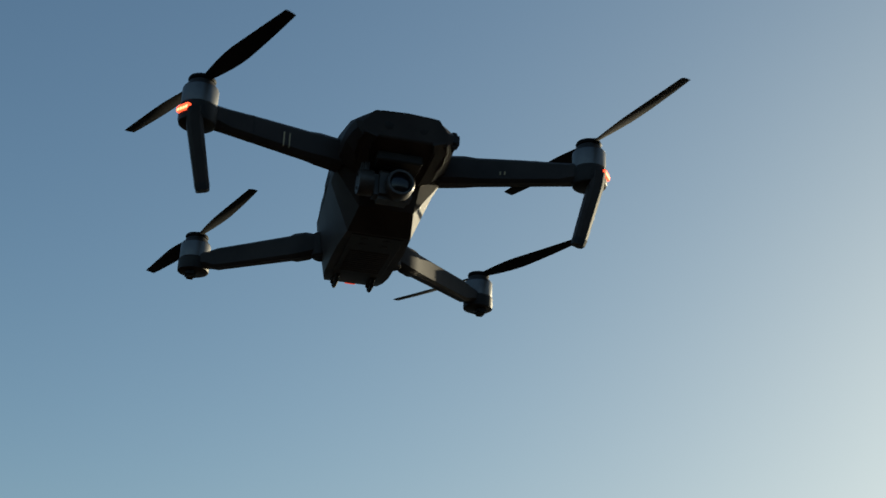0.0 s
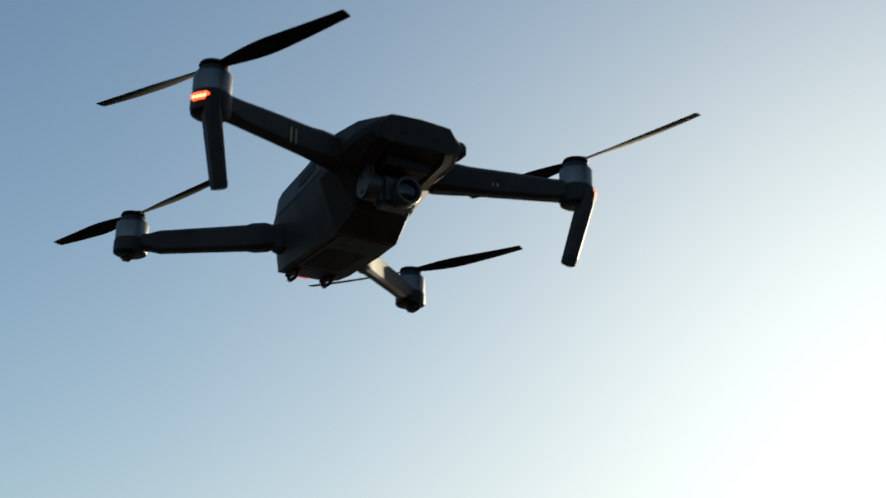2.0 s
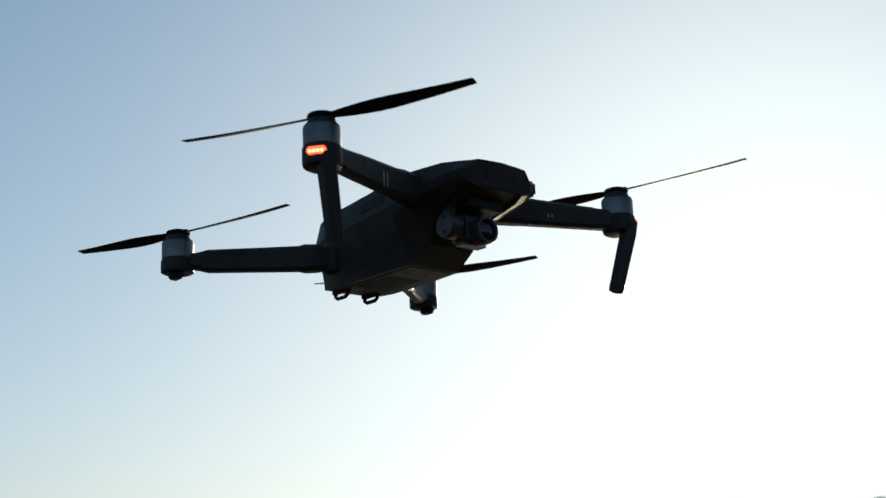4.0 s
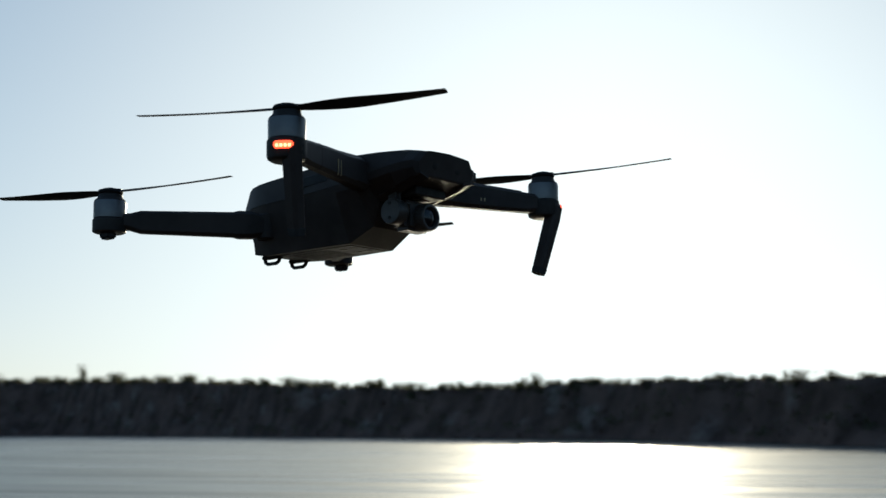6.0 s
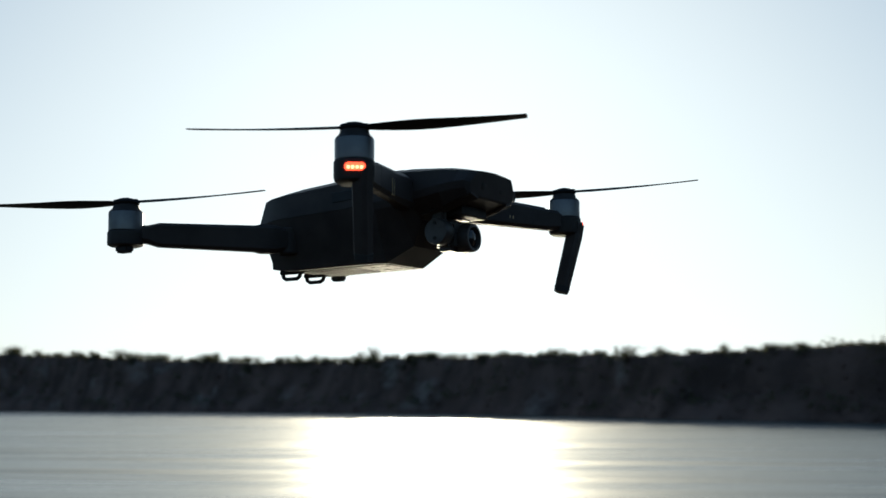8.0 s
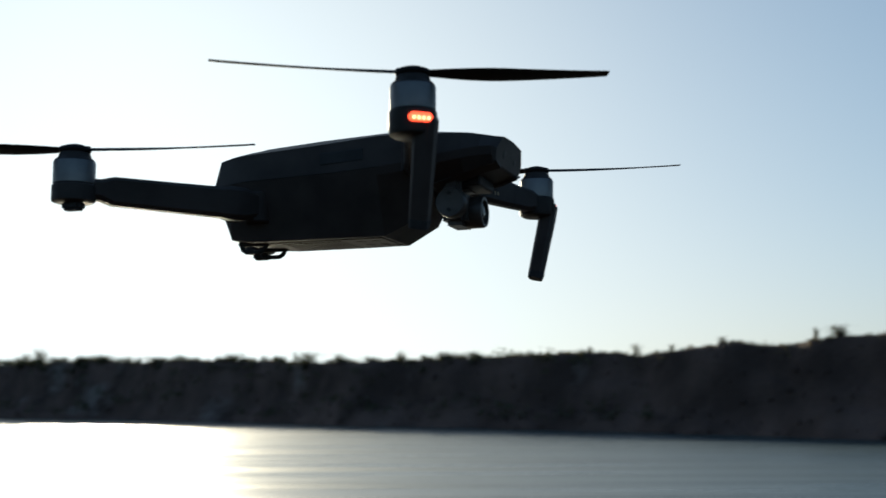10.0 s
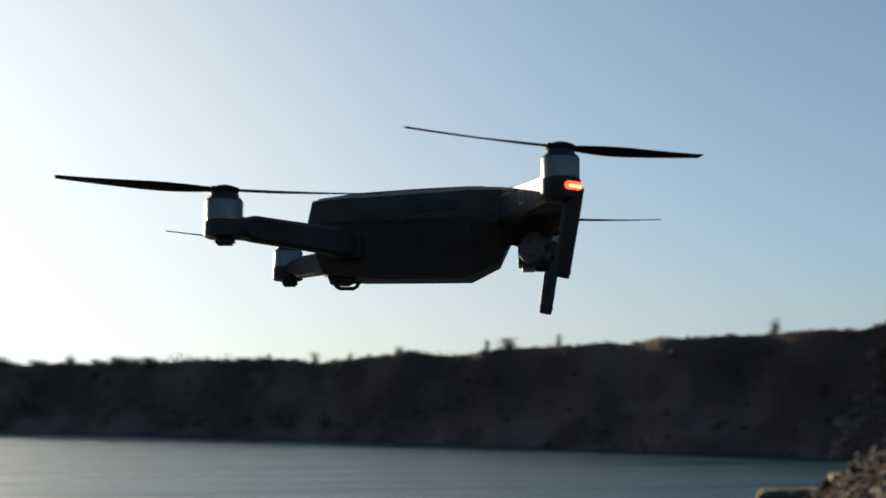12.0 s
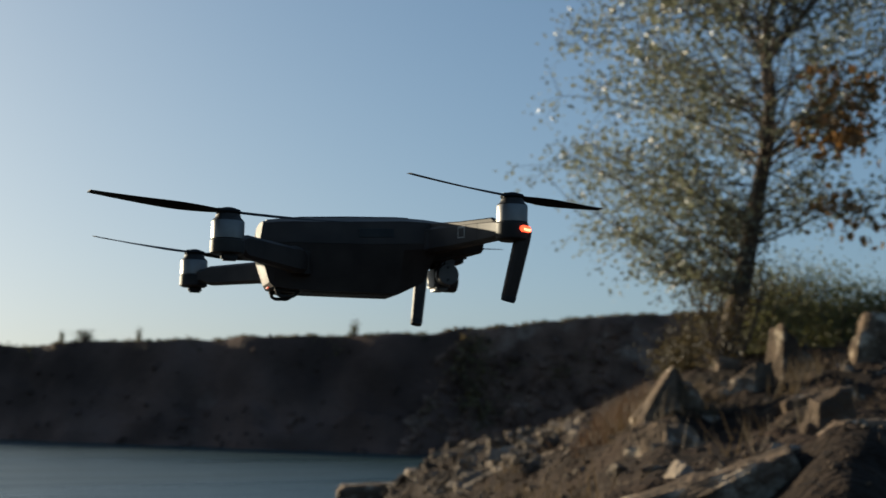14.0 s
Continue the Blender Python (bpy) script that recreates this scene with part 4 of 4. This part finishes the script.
# brush along the far crest
far_kinds = [bush(60 + i, 1.4, 1.0 + 0.12 * i, 380, 0.14, BUSH, "low dark scrub on the crest of the far bank", "shrub") for i in range(5)]
for i, ob in enumerate(far_kinds):
    ob["group"] = "scrub on the far crest"
rng = random.Random(8)
count = 0
for i in range(290):
    az = 106 + 46 * rng.random() ** 0.8 if i < 268 else rng.uniform(70, 106)
    d = spread(FAR_SHORE, az)
    r = d + face_depth(d) * rng.uniform(0.9, 1.25)
    p = polar(az, r, -0.05)
    s = rng.uniform(0.24, 0.56) * (d / 115) ** 0.75 * (1.0 if az > 106 else 0.55)
    if rng.random() < 0.08:
        s *= 1.5
    m = Matrix.Translation(p) @ Matrix.Rotation(rng.uniform(0, 6.3), 4, "Z") @ Matrix.Diagonal((s * rng.uniform(1.5, 3.2), s * 1.4, s * rng.uniform(0.6, 1.05) * (1 if az < 126 else 1.3), 1))
    if count < len(far_kinds):
        far_kinds[count].matrix_basis = m
    else:
        ob = copy_thing(far_kinds[count % 5], Matrix())
        ob.matrix_basis = m
    count += 1

# single plants that stand out on the crest: bearing, height, width
for az, tall, wide in ((77.1, 0.55, 0.34), (87.1, 0.5, 0.24), (89.4, 0.36, 0.95), (90.5, 0.55, 0.26), (94.6, 0.3, 0.5), (97.0, 0.36, 0.3), (98.6, 0.5, 0.5), (100.8, 0.36, 0.3), (103.6, 0.25, 0.5),
                       (107.4, 0.35, 0.8), (109.6, 0.35, 0.9), (112.4, 0.4, 0.5), (114.6, 0.5, 0.4), (115.4, 0.4, 1.0), (117.6, 0.55, 1.6), (121.0, 0.45, 2.0), (126.0, 1.35, 1.4), (136.4, 1.0, 2.6),
                       (142.3, 1.4, 4.0), (145.5, 2.2, 4.4), (146.8, 3.8, 2.2)):
    d = spread(FAR_SHORE, az)
    ob = copy_thing(far_kinds[int(az) % 5], Matrix())
    ob.matrix_basis = Matrix.Translation(polar(az, d + face_depth(d) * 1.08, -0.05)) @ Matrix.Diagonal((wide / 1.4, wide / 1.4, tall / 1.1, 1))

# scrub down the face of the far bank
spots, sizes = [], []
for i in range(900):
    az = 98 + 54 * rng.random()
    d = spread(FAR_SHORE, az)
    p = polar(az, d + face_depth(d) * rng.uniform(0.12, 1.0))
    if noise.noise((az * 0.35, p.z * 0.6, 9)) < -0.12 or p.z < 0.5:
        continue
    w = rng.uniform(0.3, 0.8) * (d / 115) ** 0.6
    for _ in range(16):
        spots.append(p + Vector((rng.gauss(0, w * 0.5), rng.gauss(0, w * 0.5), abs(rng.gauss(0, w * 0.4)))))
        sizes.append(w * rng.uniform(0.2, 0.42))
tagged(part("scrub", leaves(spots, sizes, rng), BUSH, smooth=0), "dark scrub growing down the far bank", "scrub", kind="stuff")

# loose blocks on the broken slope across the inlet
bm = bmesh.new()
for i in range(780):
    foot, head, much = rng.choice(SPURS)
    down = rng.uniform(0.0, 0.8)
    az = foot + (head - foot) * down + rng.gauss(0.15, 0.45) if i < 520 else 58 + 15.5 * rng.random() ** 0.8
    d = spread(FAR_SHORE, az)
    p = polar(az, d + face_depth(d) * down)
    s = rng.uniform(0.12, 0.40) * (1 if rng.random() < 0.9 else 1.8)
    geo = bmesh.ops.create_icosphere(bm, subdivisions=1, radius=s / 2, matrix=Matrix.Translation(p) @ Euler((rng.random() * 6, rng.random() * 6, 0)).to_matrix().to_4x4() @ Matrix.Diagonal((1, rng.uniform(0.5, 1), rng.uniform(0.4, 0.9), 1)))
    for v in geo["verts"]:
        v.co += Vector((rng.uniform(-1, 1), rng.uniform(-1, 1), rng.uniform(-1, 1))) * s * 0.15
tagged(part("scree", bm, SLOPE_ROCK, smooth=0), "loose grey-brown blocks down the broken slope", "scree", kind="stuff")

# autumn scrub on the broken slope across the inlet
spots, sizes = [], []
for i in range(120):
    # one overgrown gully, the rest in loose patches
    az = rng.gauss(71.2, 0.5) if i < 70 else rng.uniform(58, 74)
    d = spread(FAR_SHORE, az)
    p = polar(az, d + face_depth(d) * rng.uniform(0.2, 0.86))
    if (i >= 70 and noise.noise((az * 0.5, p.z * 0.9, 21)) < 0.1) or p.z < 0.6:
        continue
    w = rng.uniform(0.2, 0.5)
    for _ in range(34):
        spots.append(p + Vector((rng.gauss(0, w * 0.5), rng.gauss(0, w * 0.5), abs(rng.gauss(0, w * 0.5)))))
        sizes.append(w * rng.uniform(0.12, 0.28))
tagged(part("slope_scrub", leaves(spots, sizes, rng), GRASSY, smooth=0), "yellowing scrub on the broken slope of the far bank", "scrub", kind="stuff")

# grass fringe along the far crest
spots, sizes = [], []
for i in range(5200):
    az = rng.uniform(58, 152)
    if noise.noise((az * 1.1, 1, 31)) + 0.5 * noise.noise((az * 4.0, 1, 33)) < -0.12:
        continue
    d = spread(FAR_SHORE, az)
    p = polar(az, d + face_depth(d) * rng.uniform(0.94, 1.12))
    w = (d / 50) ** 0.8
    spots.append(p + Vector((0, 0, rng.uniform(0, 0.10) * w)))
    sizes.append(rng.uniform(0.07, 0.16) * w)
tagged(part("crest_grass", leaves(spots, sizes, rng), GRASSY, smooth=0), "dry grass along the crest of the far bank", "grass", kind="stuff")

# dry grass tufts on the near bank
vs, fs = [], []
for i in range(620):
    az, r = rng.uniform(47, 70), rng.uniform(5, 15)
    if noise.noise((az * 0.6, r * 0.5, 4)) < 0.27:
        continue
    p = polar(az, r)
    for _ in range(14):
        a, h = rng.uniform(0, 6.3), rng.uniform(0.08, 0.26)
        foot = p + Vector((rng.gauss(0, 0.07), rng.gauss(0, 0.07), -0.01))
        side = Vector((math.cos(a), math.sin(a), 0)) * 0.004
        tip = foot + Vector((rng.gauss(0, 0.07), rng.gauss(0, 0.07), h))
        k = len(vs)
        vs += [foot - side, foot + side, tip]
        fs.append((k, k + 1, k + 2))
me = bpy.data.meshes.new("dry_grass")
me.from_pydata(vs, [], fs)
me.materials.append(STRAW)
tagged(new("dry_grass", me), "withered straw-coloured grass among the stones", "grass", kind="stuff")

# russet grass between the outcrop and the tree
vs, fs = [], []
for i in range(190):
    az, r = rng.gauss(63.0, 1.1), rng.uniform(9.2, 12.5)
    p = polar(az, r)
    for _ in range(16):
        a, h = rng.uniform(0, 6.3), rng.uniform(0.07, 0.2)
        foot = p + Vector((rng.gauss(0, 0.09), rng.gauss(0, 0.09), -0.01))
        side = Vector((math.cos(a), math.sin(a), 0)) * 0.004
        tip = foot + Vector((rng.gauss(0, 0.06), rng.gauss(0, 0.06), h))
        k = len(vs)
        vs += [foot - side, foot + side, tip]
        fs.append((k, k + 1, k + 2))
me = bpy.data.meshes.new("russet_grass")
me.from_pydata(vs, [], fs)
me.materials.append(RUSSET)
tagged(new("russet_grass", me), "withered russet grass on the slope below the tree", "grass", kind="stuff")
